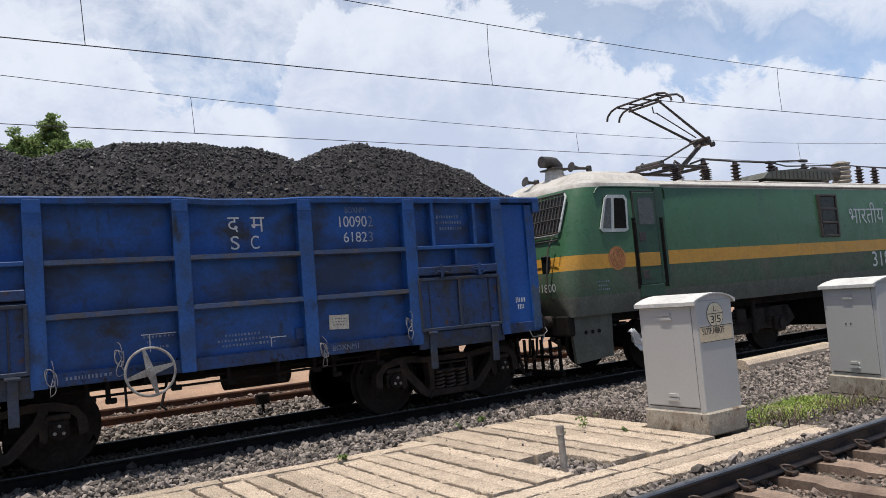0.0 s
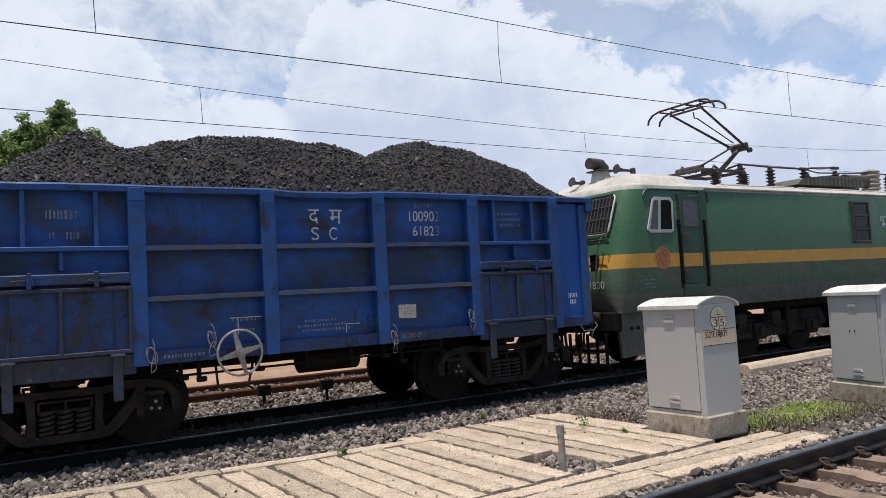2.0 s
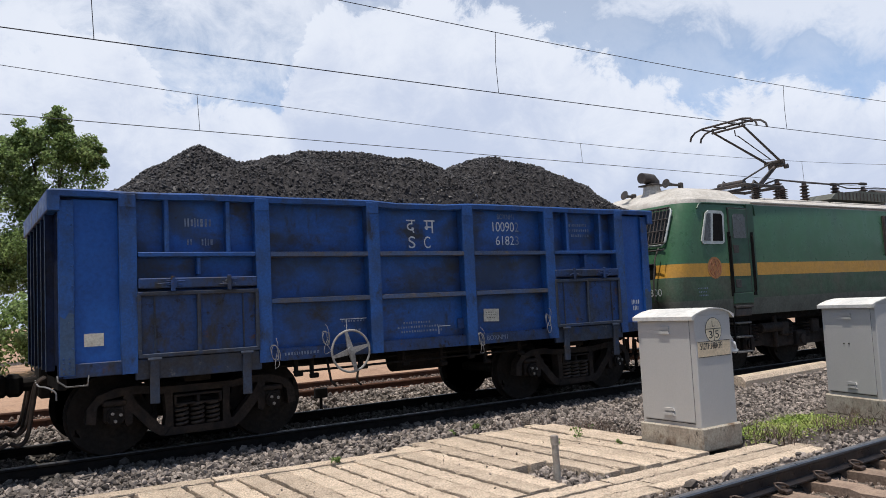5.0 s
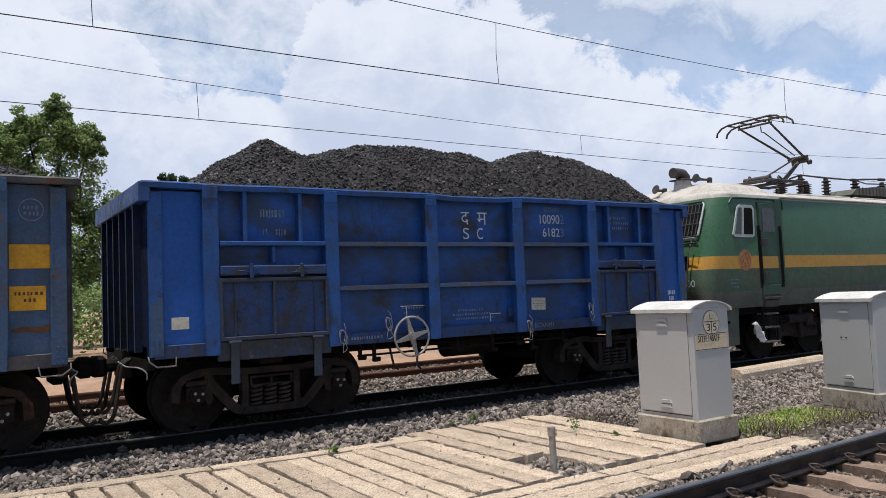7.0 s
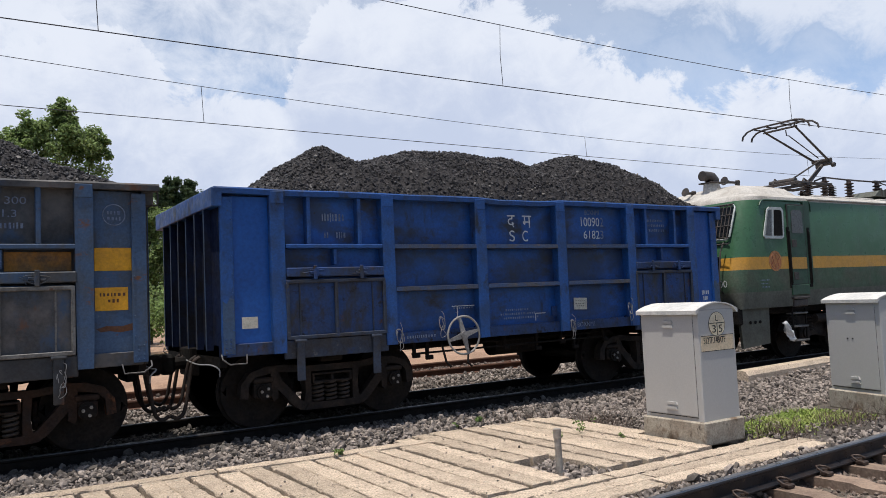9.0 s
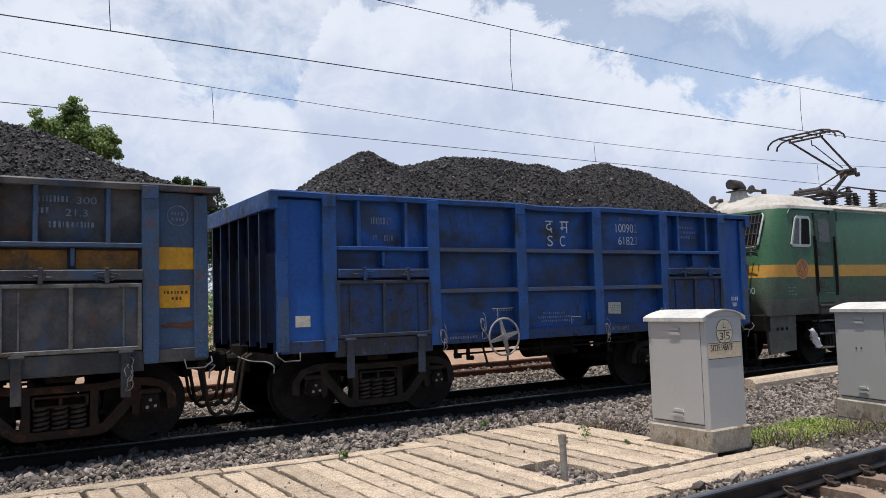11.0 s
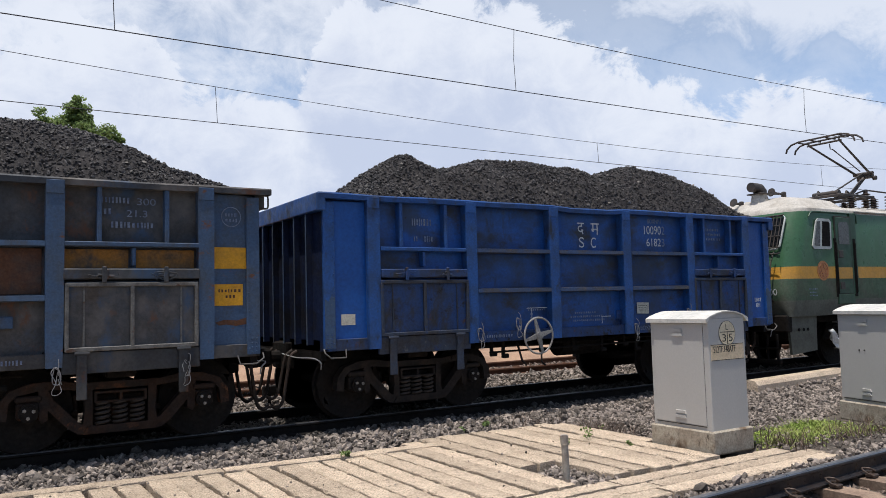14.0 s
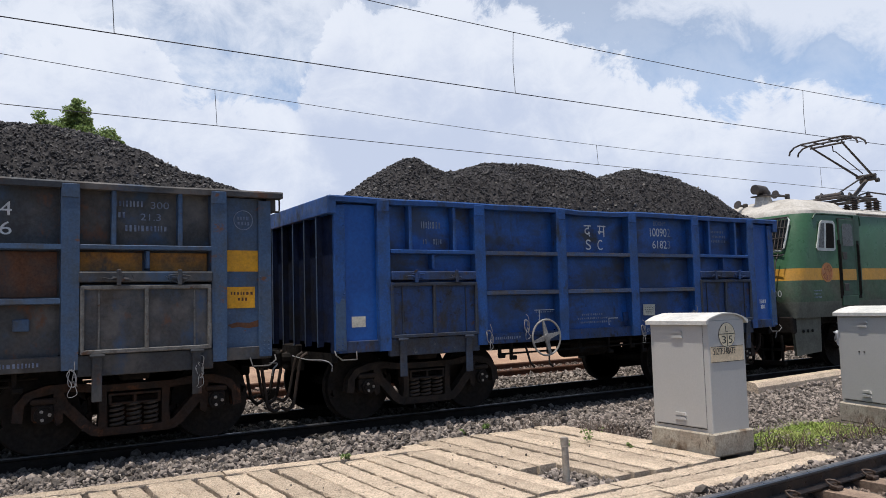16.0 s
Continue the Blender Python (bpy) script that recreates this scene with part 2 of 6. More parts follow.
M_LUMP = mat("coal_lump", (0.033, 0.0305, 0.0325), (0.060, 0.053, 0.052), 0.55, grain=25, stain=9, mix=0.5, bump=0.4, island_tone=0.6, spec=0.3)
M_SHALE = mat("grey_shale", (0.11, 0.10, 0.095), (0.20, 0.18, 0.16), 0.8, grain=40, stain=12, mix=0.5, bump=0.3, island_tone=0.5)
M_SPRING = mat("worn_spring_steel", (0.050, 0.040, 0.035), (0.030, 0.022, 0.018), 0.6, grain=30, stain=6, mix=0.5, bump=0.1, spec=0.3)
M_RIB = mat("dusty_worn_rib_paint", (0.030, 0.058, 0.135), (0.060, 0.055, 0.055), 0.6, grain=30, stain=3.2, mix=0.6, bump=0.08, random_tone=0.15,
            patches=[((0.095, 0.075, 0.062), 5.0, 0.53, 0.68, (1, 1, 1.4)), ((0.012, 0.012, 0.016), 7.0, 0.60, 0.70, (1, 1, 1)), ((0.05, 0.09, 0.18), 14, 0.62, 0.72, (1, 1, 1))])
M_PANE_GREY = mat("flat_grey_glass", (0.085, 0.088, 0.092), (0.060, 0.062, 0.065), 0.3, grain=12, stain=3, mix=0.4, bump=0, spec=0.4)
M_GREEN = mat("green_locomotive_paint", (0.047, 0.125, 0.062), (0.050, 0.108, 0.058), 0.36, grain=20, stain=1.2, mix=0.35, bump=0.02,
              patches=[((0.035, 0.075, 0.045), 2.5, 0.55, 0.8, (1, 1, 0.3))])
# body green darkened so the flush door carries its recess shade
M_DOOR_SHADE_GREEN = mat("shade_darkened_door_green", (0.026, 0.078, 0.046), (0.030, 0.064, 0.040), 0.5, grain=20, stain=1.6, mix=0.4, bump=0.02,
                  patches=[((0.03, 0.04, 0.03), 3.5, 0.55, 0.78, (1, 1, 0.4))])
M_DUSTGREEN = mat("dust_covered_green_paint", (0.048, 0.088, 0.052), (0.070, 0.078, 0.055), 0.6, grain=20, stain=1.6, mix=0.5, bump=0.03,
                  patches=[((0.09, 0.085, 0.065), 3, 0.54, 0.78, (1, 1, 0.4))])
M_LYELLOW = mat("yellow_band_paint", (0.50, 0.255, 0.035), (0.40, 0.215, 0.045), 0.42, grain=20, stain=3, mix=0.35, bump=0.02)
M_LGREY = mat("dusty_grey_skirt_paint", (0.10, 0.105, 0.085), (0.075, 0.075, 0.06), 0.6, grain=20, stain=2, mix=0.5, bump=0.04,
              patches=[((0.05, 0.045, 0.04), 4, 0.55, 0.8, (1, 1, 0.4))])
M_ROOF = mat("chalky_roof_paint", (0.50, 0.47, 0.43), (0.36, 0.33, 0.29), 0.7, grain=25, stain=2.4, mix=0.5, bump=0.06,
             patches=[((0.16, 0.13, 0.11), 4, 0.60, 0.80, (1, 1, 1))])
M_DARKMETAL = mat("dark_roof_iron", (0.045, 0.040, 0.038), (0.08, 0.06, 0.05), 0.6, grain=30, stain=7, mix=0.5, bump=0.1)
M_PORCELAIN = mat("brown_glazed_insulator", (0.045, 0.030, 0.026), (0.07, 0.05, 0.04), 0.35, grain=30, stain=8, mix=0.4, bump=0.03)
M_GLASSDARK = mat("dark_cab_glass", (0.012, 0.013, 0.014), (0.02, 0.022, 0.023), 0.2, grain=10, stain=3, mix=0.3, bump=0, spec=0.22)
M_WHITEFRAME = mat("white_window_frame", (0.55, 0.57, 0.55), (0.40, 0.42, 0.40), 0.5, grain=30, stain=8, mix=0.4, bump=0.02)
M_EMBLEM_LINE = mat("brown_emblem_line_paint", (0.30, 0.095, 0.04), (0.22, 0.08, 0.04), 0.5, grain=30, stain=8, mix=0.4, bump=0)
M_EMBLEM = mat("red_brown_emblem_paint", (0.48, 0.20, 0.065), (0.38, 0.165, 0.06), 0.5, grain=30, stain=8, mix=0.4, bump=0)
M_CABINET = mat("silver_grey_cabinet_paint", (0.475, 0.460, 0.440), (0.42, 0.405, 0.385), 0.5, grain=60, stain=1.6, mix=0.12, bump=0.02, stretch=(1, 1, 0.3),
                patches=[((0.30, 0.29, 0.27), 9, 0.64, 0.85, (1, 1, 0.12)), ((0.22, 0.21, 0.20), 26, 0.72, 0.78, (1, 1, 0.8))])
M_CABTOP = mat("pale_cabinet_roof_paint", (0.62, 0.60, 0.56), (0.46, 0.46, 0.44), 0.55, grain=14, stain=3, mix=0.35, bump=0.03)
M_PLINTH = mat("stained_concrete_plinth", (0.44, 0.39, 0.315), (0.33, 0.275, 0.215), 0.9, grain=45, stain=3.5, mix=0.6, bump=0.35,
               patches=[((0.16, 0.105, 0.065), 4, 0.50, 0.68, (1, 1, 0.6)), ((0.10, 0.08, 0.06), 11, 0.56, 0.70, (1, 1, 0.5))])
M_PLANK = mat("sun_bleached_concrete", (0.61, 0.49, 0.375), (0.48, 0.38, 0.29), 0.95, grain=55, stain=2.6, mix=1.0, bump=1.0, bump_scale=38, random_tone=0.13, spec=0.2,
              patches=[((0.37, 0.30, 0.225), 2.2, 0.48, 0.70, (1, 1, 1)), ((0.26, 0.21, 0.165), 11, 0.60, 0.78, (1, 1, 1)), ((0.56, 0.51, 0.42), 17, 0.58, 0.72, (1, 1, 1)), ((0.10, 0.08, 0.06), 44, 0.57, 0.66, (1, 1, 1)), ((0.055, 0.045, 0.035), 30, 0.62, 0.68, (1, 1, 1))])
M_STONE = mat("grey_ballast_stone", (0.182, 0.154, 0.134), (0.27, 0.226, 0.196), 0.88, grain=45, stain=9, mix=0.5, bump=0.3, island_tone=0.62)
# coal dust and under-train shade share this one dark stone colour
M_STONE_DARK = mat("coal_dusted_shaded_stone", (0.075, 0.066, 0.06), (0.13, 0.115, 0.10), 0.9, grain=45, stain=9, mix=0.5, bump=0.3, island_tone=0.5)
M_STONE_BROWN = mat("brown_ballast_stone", (0.165, 0.120, 0.095), (0.27, 0.21, 0.17), 0.88, grain=45, stain=9, mix=0.5, bump=0.3, island_tone=0.5)
M_EARTH = mat("stony_earth", (0.062, 0.052, 0.044), (0.11, 0.09, 0.072), 0.95, grain=22, stain=0.9, mix=0.6, bump=0.7,
              patches=[((0.15, 0.125, 0.10), 13, 0.58, 0.72, (1, 1, 1))])
M_SOIL = mat("dark_packed_soil", (0.050, 0.041, 0.032), (0.085, 0.068, 0.052), 0.95, grain=22, stain=2, mix=0.6, bump=0.6)
M_SAND = mat("red_sandy_earth", (0.37, 0.235, 0.155), (0.24, 0.15, 0.10), 0.95, grain=22, stain=0.9, mix=0.5, bump=0.5)
M_RAILTOP = mat("polished_rail_head", (0.26, 0.26, 0.275), (0.18, 0.17, 0.17), 0.36, metal=0.9, grain=20, stain=3, mix=0.3, bump=0.02)
M_RAILDULL = mat("dull_grey_rail_head", (0.10, 0.098, 0.10), (0.06, 0.055, 0.05), 0.5, metal=0.7, grain=20, stain=3, mix=0.4, bump=0.02)
M_RAILSIDE = mat("dark_rail_web", (0.014, 0.014, 0.018), (0.03, 0.022, 0.02), 0.38, metal=0.2, grain=30, stain=4, mix=0.5, bump=0.1, spec=0.5)
M_RAILRUST = mat("rusty_rail_steel", (0.13, 0.06, 0.035), (0.08, 0.04, 0.028), 0.85, grain=30, stain=4, mix=0.5, bump=0.2)
M_SLEEPER = mat("brown_stained_concrete_sleeper", (0.26, 0.185, 0.135), (0.17, 0.115, 0.085), 0.9, grain=40, stain=4, mix=0.6, bump=0.4, random_tone=0.15)
M_CLIP = mat("brown_spring_clip_steel", (0.055, 0.038, 0.032), (0.09, 0.06, 0.045), 0.6, metal=0.3, grain=30, stain=10, mix=0.5, bump=0.1)
M_PIPE = mat("weathered_grey_pipe", (0.38, 0.345, 0.30), (0.24, 0.20, 0.17), 0.7, grain=30, stain=7, mix=0.5, bump=0.2)
M_LEAF = mat("sunlit_leaf", (0.19, 0.27, 0.09), (0.27, 0.35, 0.14), 0.6, grain=6, stain=0.8, mix=0.6, bump=0, island_tone=0.5, spec=0.35)
M_LEAF_FAR = mat("hazy_leaf", (0.075, 0.12, 0.05), (0.05, 0.09, 0.035), 0.6, grain=6, stain=0.8, mix=0.6, bump=0, island_tone=0.5)


def thin(m, share=0.4):
    """Lets light through a leaf."""
    nt = m.node_tree
    b, out = nt.nodes["Principled BSDF"], nt.nodes["Material Output"]
    t, mixer = node(nt, "ShaderNodeBsdfTranslucent"), node(nt, "ShaderNodeMixShader")
    nt.links.new(b.inputs["Base Color"].links[0].from_socket, t.inputs["Color"])
    mixer.inputs[0].default_value = share
    nt.links.new(b.outputs[0], mixer.inputs[1])
    nt.links.new(t.outputs[0], mixer.inputs[2])
    nt.links.new(mixer.outputs[0], out.inputs["Surface"])


thin(M_LEAF, 0.5)
thin(M_LEAF_FAR)
M_GRASS = mat("fresh_grass", (0.23, 0.31, 0.06), (0.36, 0.38, 0.12), 0.65, grain=6, stain=2.5, mix=0.6, bump=0, island_tone=0.4)
M_DRY = mat("dry_stem", (0.16, 0.11, 0.085), (0.10, 0.075, 0.06), 0.85, grain=9, stain=2.5, mix=0.6, bump=0, island_tone=0.4)
M_BARK = mat("grey_bark", (0.10, 0.08, 0.06), (0.06, 0.048, 0.036), 0.9, grain=25, stain=3, mix=0.6, bump=0.5)
M_CABLE = mat("overhead_copper_wire", (0.085, 0.082, 0.088), (0.07, 0.062, 0.06), 0.6, metal=0.2, grain=20, stain=2, mix=0.3, bump=0)
M_BAG = mat("white_plastic_film", (0.66, 0.67, 0.68), (0.5, 0.5, 0.5), 0.45, grain=20, stain=5, mix=0.3, bump=0.1)
M_BLACK = mat("black_lettering_paint", (0.03, 0.028, 0.026), (0.06, 0.05, 0.045), 0.6, grain=40, stain=12, mix=0.4, bump=0)
M_SIGN = mat("yellow_cream_sign_paint", (0.76, 0.66, 0.47), (0.68, 0.57, 0.40), 0.6, grain=30, stain=6, mix=0.4, bump=0)
M_SIGN_TAN = mat("tan_sign_paint", (0.72, 0.58, 0.40), (0.64, 0.50, 0.33), 0.6, grain=30, stain=6, mix=0.4, bump=0)


# ---- mesh tools ----
class Shape:
    """Collects vertices, faces and material slots for one mesh."""

    def __init__(self):
        self.v, self.f, self.m = [], [], []

    def add(self, verts, faces, mat=0, at=None):
        k = len(self.v)
        self.v += [tuple(at @ Vector(p)) if at else tuple(p) for p in verts]
        self.f += [tuple(k + i for i in f) for f in faces]
        self.m += [mat] * len(faces)
        return self

    def box(self, c, s, b=0.006, mat=0, at=None):
        """Box at c of size s with chamfered edges b."""
        h = [x / 2 for x in s]
        b = min(b, min(h) * 0.45)
        verts, idx = [], {}
        for sx in (-1, 1):
            for sy in (-1, 1):
                for sz in (-1, 1):
                    for ax in range(3):
                        p = [sx * h[0], sy * h[1], sz * h[2]]
                        for j in range(3):
                            if j != ax:
                                p[j] -= (sx, sy, sz)[j] * b
                        idx[(sx, sy, sz, ax)] = len(verts)
                        verts.append((c[0] + p[0], c[1] + p[1], c[2] + p[2]))
        faces = []

        def face(keys, n):
            q = [idx[k] for k in keys]
            a, bb, cc = (Vector(verts[i]) for i in q[:3])
            if (bb - a).cross(cc - a).dot(Vector(n)) < 0:
                q.reverse()
            faces.append(q)
        S = (-1, 1)
        for ax in range(3):
            u, w = [j for j in range(3) if j != ax]
            for s_ in S:
                def key(a, d, ax=ax, s_=s_):
                    k = [0, 0, 0]
                    k[ax], k[u], k[w] = s_, a, d
                    return (*k, ax)
                n = [0, 0, 0]
                n[ax] = s_
                face([key(-1, -1), key(1, -1), key(1, 1), key(-1, 1)], n)
            for a in S:
                for d in S:
                    k0, k1, n = [0] * 3, [0] * 3, [0] * 3
                    k0[ax], k1[ax] = -1, 1
                    k0[u] = k1[u] = a
                    k0[w] = k1[w] = d
                    n[u], n[w] = a, d
                    face([(*k0, u), (*k0, w), (*k1, w), (*k1, u)], n)
        for sx in S:
            for sy in S:
                for sz in S:
                    face([(sx, sy, sz, 0), (sx, sy, sz, 1), (sx, sy, sz, 2)], (sx, sy, sz))
        return self.add(verts, faces, mat, at)

    def cyl(self, p0, p1, r0, r1=None, seg=12, mat=0, at=None):
        return self.tube([p0, p1], [r0, r0 if r1 is None else r1], seg, mat, at)

    def tube(self, pts, r, seg=6, mat=0, at=None):
        pts = [Vector(p) for p in pts]
        rs = list(r) if isinstance(r, (list, tuple)) else [r] * len(pts)
        verts, faces = [], []
        up = None
        for i, p in enumerate(pts):
            d = (pts[min(i + 1, len(pts) - 1)] - pts[max(i - 1, 0)])
            if d.length < 1e-9:
                d = Vector((0, 0, 1))
            d.normalize()
            if up is None:
                up = Vector((0, 0, 1)) if abs(d.z) < 0.9 else Vector((1, 0, 0))
            u = (up - d * up.dot(d))
            u = u.normalized() if u.length > 1e-6 else d.orthogonal().normalized()
            up = u
            w = d.cross(u)
            for k in range(seg):
                a = 2 * math.pi * k / seg
                verts.append(p + (u * math.cos(a) + w * math.sin(a)) * rs[i])
        for i in range(len(pts) - 1):
            for k in range(seg):
                j = (k + 1) % seg
                faces.append((i * seg + k, i * seg + j, (i + 1) * seg + j, (i + 1) * seg + k))
        faces.append(tuple(reversed(range(seg))))
        faces.append(tuple(range((len(pts) - 1) * seg, len(pts) * seg)))
        return self.add(verts, faces, mat, at)

    def prism(self, outline, d0, d1, plane="xz", mat=0, at=None):
        """Flat outline of (a, b) points, drawn out from d0 to d1 across its plane."""
        n = len(outline)
        put = {"xz": lambda a, b, d: (a, d, b), "yz": lambda a, b, d: (d, a, b), "xy": lambda a, b, d: (a, b, d)}[plane]
        verts = [put(a, b, d0) for a, b in outline] + [put(a, b, d1) for a, b in outline]
        area = sum(outline[i][0] * outline[(i + 1) % n][1] - outline[(i + 1) % n][0] * outline[i][1] for i in range(n))
        flip = (area > 0) == (plane == "xz")
        if d1 < d0:
            flip = not flip
        low, high = tuple(range(n)), tuple(range(n, 2 * n))
        faces = [tuple(reversed(low)), high] + [(i, (i + 1) % n, n + (i + 1) % n, n + i) for i in range(n)]
        if flip:
            faces = [tuple(reversed(f)) for f in faces]
        return self.add(verts, faces, mat, at)

    def turned(self, profile, c=(0, 0, 0), seg=14, mat=0, at=None):
        """Profile of (radius, z) turned round the vertical axis at c."""
        return self.tube([(c[0], c[1], c[2] + z) for _, z in profile], [max(r, 0.0005) for r, _ in profile], seg, mat, at)

    def ring(self, c, radius, r, normal="y", seg=28, sides=8, mat=0, at=None):
        verts, faces = [], []
        for i in range(seg):
            a = 2 * math.pi * i / seg
            for k in range(sides):
                q = 2 * math.pi * k / sides
                rr, h = radius + r * math.cos(q), r * math.sin(q)
                p = {"y": (rr * math.cos(a), h, rr * math.sin(a)), "z": (rr * math.cos(a), rr * math.sin(a), h), "x": (h, rr * math.cos(a), rr * math.sin(a))}[normal]
                verts.append((c[0] + p[0], c[1] + p[1], c[2] + p[2]))
        for i in range(seg):
            for k in range(sides):
                j, q = (i + 1) % seg, (k + 1) % sides
                faces.append((i * sides + k, i * sides + q, j * sides + q, j * sides + k))
        return self.add(verts, faces, mat, at)

    def mesh(self, name, mats, smooth=35):
        me = bpy.data.meshes.new(name)
        me.from_pydata(self.v, [], self.f)
        for x in mats:
            me.materials.append(x)
        me.polygons.foreach_set("material_index", self.m)
        me.polygons.foreach_set("use_smooth", [smooth > 0] * len(self.f))
        me.update()
        bm = bmesh.new()
        bm.from_mesh(me)
        bmesh.ops.recalc_face_normals(bm, faces=bm.faces)
        bm.to_mesh(me)
        bm.free()
        if smooth > 0:
            me.set_sharp_from_angle(angle=radians(smooth))
        return me


def flow(points, n=5):
    """A smooth curve through the points."""
    p = [Vector(q) for q in points]
    p = [p[0] * 2 - p[1]] + p + [p[-1] * 2 - p[-2]]
    out = []
    for i in range(1, len(p) - 2):
        a, b, c, d = p[i - 1:i + 3]
        for k in range(n):
            t = k / n
            out.append(0.5 * ((2 * b) + (c - a) * t + (2 * a - 5 * b + 4 * c - d) * t * t + (3 * b - a - 3 * c + d) * t ** 3))
    return out + [p[-2]]


def part(name, shape, material, parent=None, label="", at=None):
    """Link a shape (or a ready mesh) as one object under a thing or a part."""
    mats = material if isinstance(material, (list, tuple)) else [material]
    me = shape if isinstance(shape, bpy.types.Mesh) else shape.mesh(name, mats)
    ob = new(name, me)
    if parent:
        ob.parent = parent
    if at is not None:
        ob.matrix_basis = at
    return tagged(ob, label)


def thing(name, label, category, group="", kind="", at=None):
    ob = new(name)
    ob.empty_display_size = 0.2
    if at is not None:
        ob.matrix_basis = at
    return tagged(ob, label, category, group, kind)


def lettering(name, words, height, at, material, parent, width=None, spacing=1.0, thickness=0.002, label=""):
    """Raised flat letters, `height` tall, their lower left corner at the pose's origin, in its xy plane."""
    cu = bpy.data.curves.new(name, "FONT")
    cu.body, cu.size, cu.extrude, cu.space_character = words, 1.0, 0.0, spacing
    tmp = bpy.data.objects.new(name, cu)
    me = bpy.data.meshes.new_from_object(tmp)
    bpy.data.objects.remove(tmp)
    co = np.array([v.co for v in me.vertices])
    if len(co):
        lo, hi = co.min(0), co.max(0)
        sy = height / max(hi[1] - lo[1], 1e-6)
        sx = sy if width is None else width / max(hi[0] - lo[0], 1e-6)
        for v in me.vertices:
            v.co = ((v.co.x - lo[0]) * sx, (v.co.y - lo[1]) * sy, 0.0)
    me.materials.clear()
    me.materials.append(material)
    me.name = name
    return part(name, me, material, parent, label, at)


def side_pose(x, y, z):
    """A pose on a wall that faces -y: text runs along +x, upright."""
    return pose(x, y, z, 90, 0, 0)


def bars(name, x, y, z, rows, material, parent, gap=0.04, h=0.05, seed=1):
    """Rows of short plain strokes for writing that cannot be read; rows of (start, length)."""
    s, rnd = Shape(), random.Random(seed)
    for i, (a, n) in enumerate(rows):
        q, end = a, a + n
        while q < end - 0.01:
            w = rnd.uniform(0.02, 0.045)
            s.box((x + q + w / 2, y, z - i * (h + gap) + h / 2), (w * 0.7, 0.003, h * rnd.uniform(0.7, 1.0)), 0.0005)
            q += w + 0.012
    return tagged(part(name, s, material, parent), kind="stuff")


ICO_V = np.array([(0, .526, .851), (0, .526, -.851), (0, -.526, .851), (0, -.526, -.851), (.526, .851, 0), (.526, -.851, 0), (-.526, .851, 0), (-.526, -.851, 0),
                  (.851, 0, .526), (-.851, 0, .526), (.851, 0, -.526), (-.851, 0, -.526)])
ICO_F = np.array([(0, 2, 8), (0, 8, 4), (0, 4, 6), (0, 6, 9), (0, 9, 2), (3, 1, 10), (3, 10, 5), (3, 5, 7), (3, 7, 11), (3, 11, 1),
                  (2, 5, 8), (8, 5, 10), (8, 10, 4), (4, 10, 1), (4, 1, 6), (6, 1, 11), (6, 11, 9), (9, 11, 7), (9, 7, 2), (2, 7, 5)])


def raw_mesh(name, verts, faces, material, smooth=False):
    """One mesh out of arrays: verts (n, 3), faces (m, k)."""
    me = bpy.data.meshes.new(name)
    k = faces.shape[1]
    me.vertices.add(len(verts))
    me.vertices.foreach_set("co", verts.astype(np.float32).ravel())
    me.loops.add(faces.size)
    me.loops.foreach_set("vertex_index", faces.astype(np.int32).ravel())
    me.polygons.add(len(faces))
    me.polygons.foreach_set("loop_start", np.arange(0, faces.size, k, dtype=np.int32))
    me.polygons.foreach_set("use_smooth", np.full(len(faces), smooth))
    me.materials.append(material)
    me.update(calc_edges=True)
    me.validate()
    return me


def stones(name, centres, sizes, material, seed=1, flat=0.75):
    """Many broken stones as one mesh."""
    rng = np.random.default_rng(seed)
    n = len(centres)
    base = ICO_V[None] * rng.uniform(0.55, 1.25, (n, 12, 1))
    base *= rng.uniform(0.55, 1.3, (n, 1, 3)) * np.array([1, 1, flat])
    q = rng.normal(size=(n, 4))
    q /= np.linalg.norm(q, axis=1)[:, None]
    w, x, y, z = q.T
    R = np.stack([1 - 2 * (y * y + z * z), 2 * (x * y - z * w), 2 * (x * z + y * w), 2 * (x * y + z * w), 1 - 2 * (x * x + z * z), 2 * (y * z - x * w),
                  2 * (x * z - y * w), 2 * (y * z + x * w), 1 - 2 * (x * x + y * y)], 1).reshape(n, 3, 3)
    v = np.einsum("nij,nkj->nki", R, base) * sizes[:, None, None] * 0.5 + centres[:, None]
    f = (ICO_F[None] + 12 * np.arange(n)[:, None, None]).reshape(-1, 3)
    return raw_mesh(name, v.reshape(-1, 3), f, material)


# ---- ground ----
NEAR_TURN = 2.36


def near_line(x):
    """y of the near track's further rail at x."""
    return -6.945 + math.tan(radians(NEAR_TURN)) * (x + 0.39)


def smooth01(a, b, x):
    t = np.clip((x - a) / (b - a), 0, 1)
    return t * t * (3 - 2 * t)


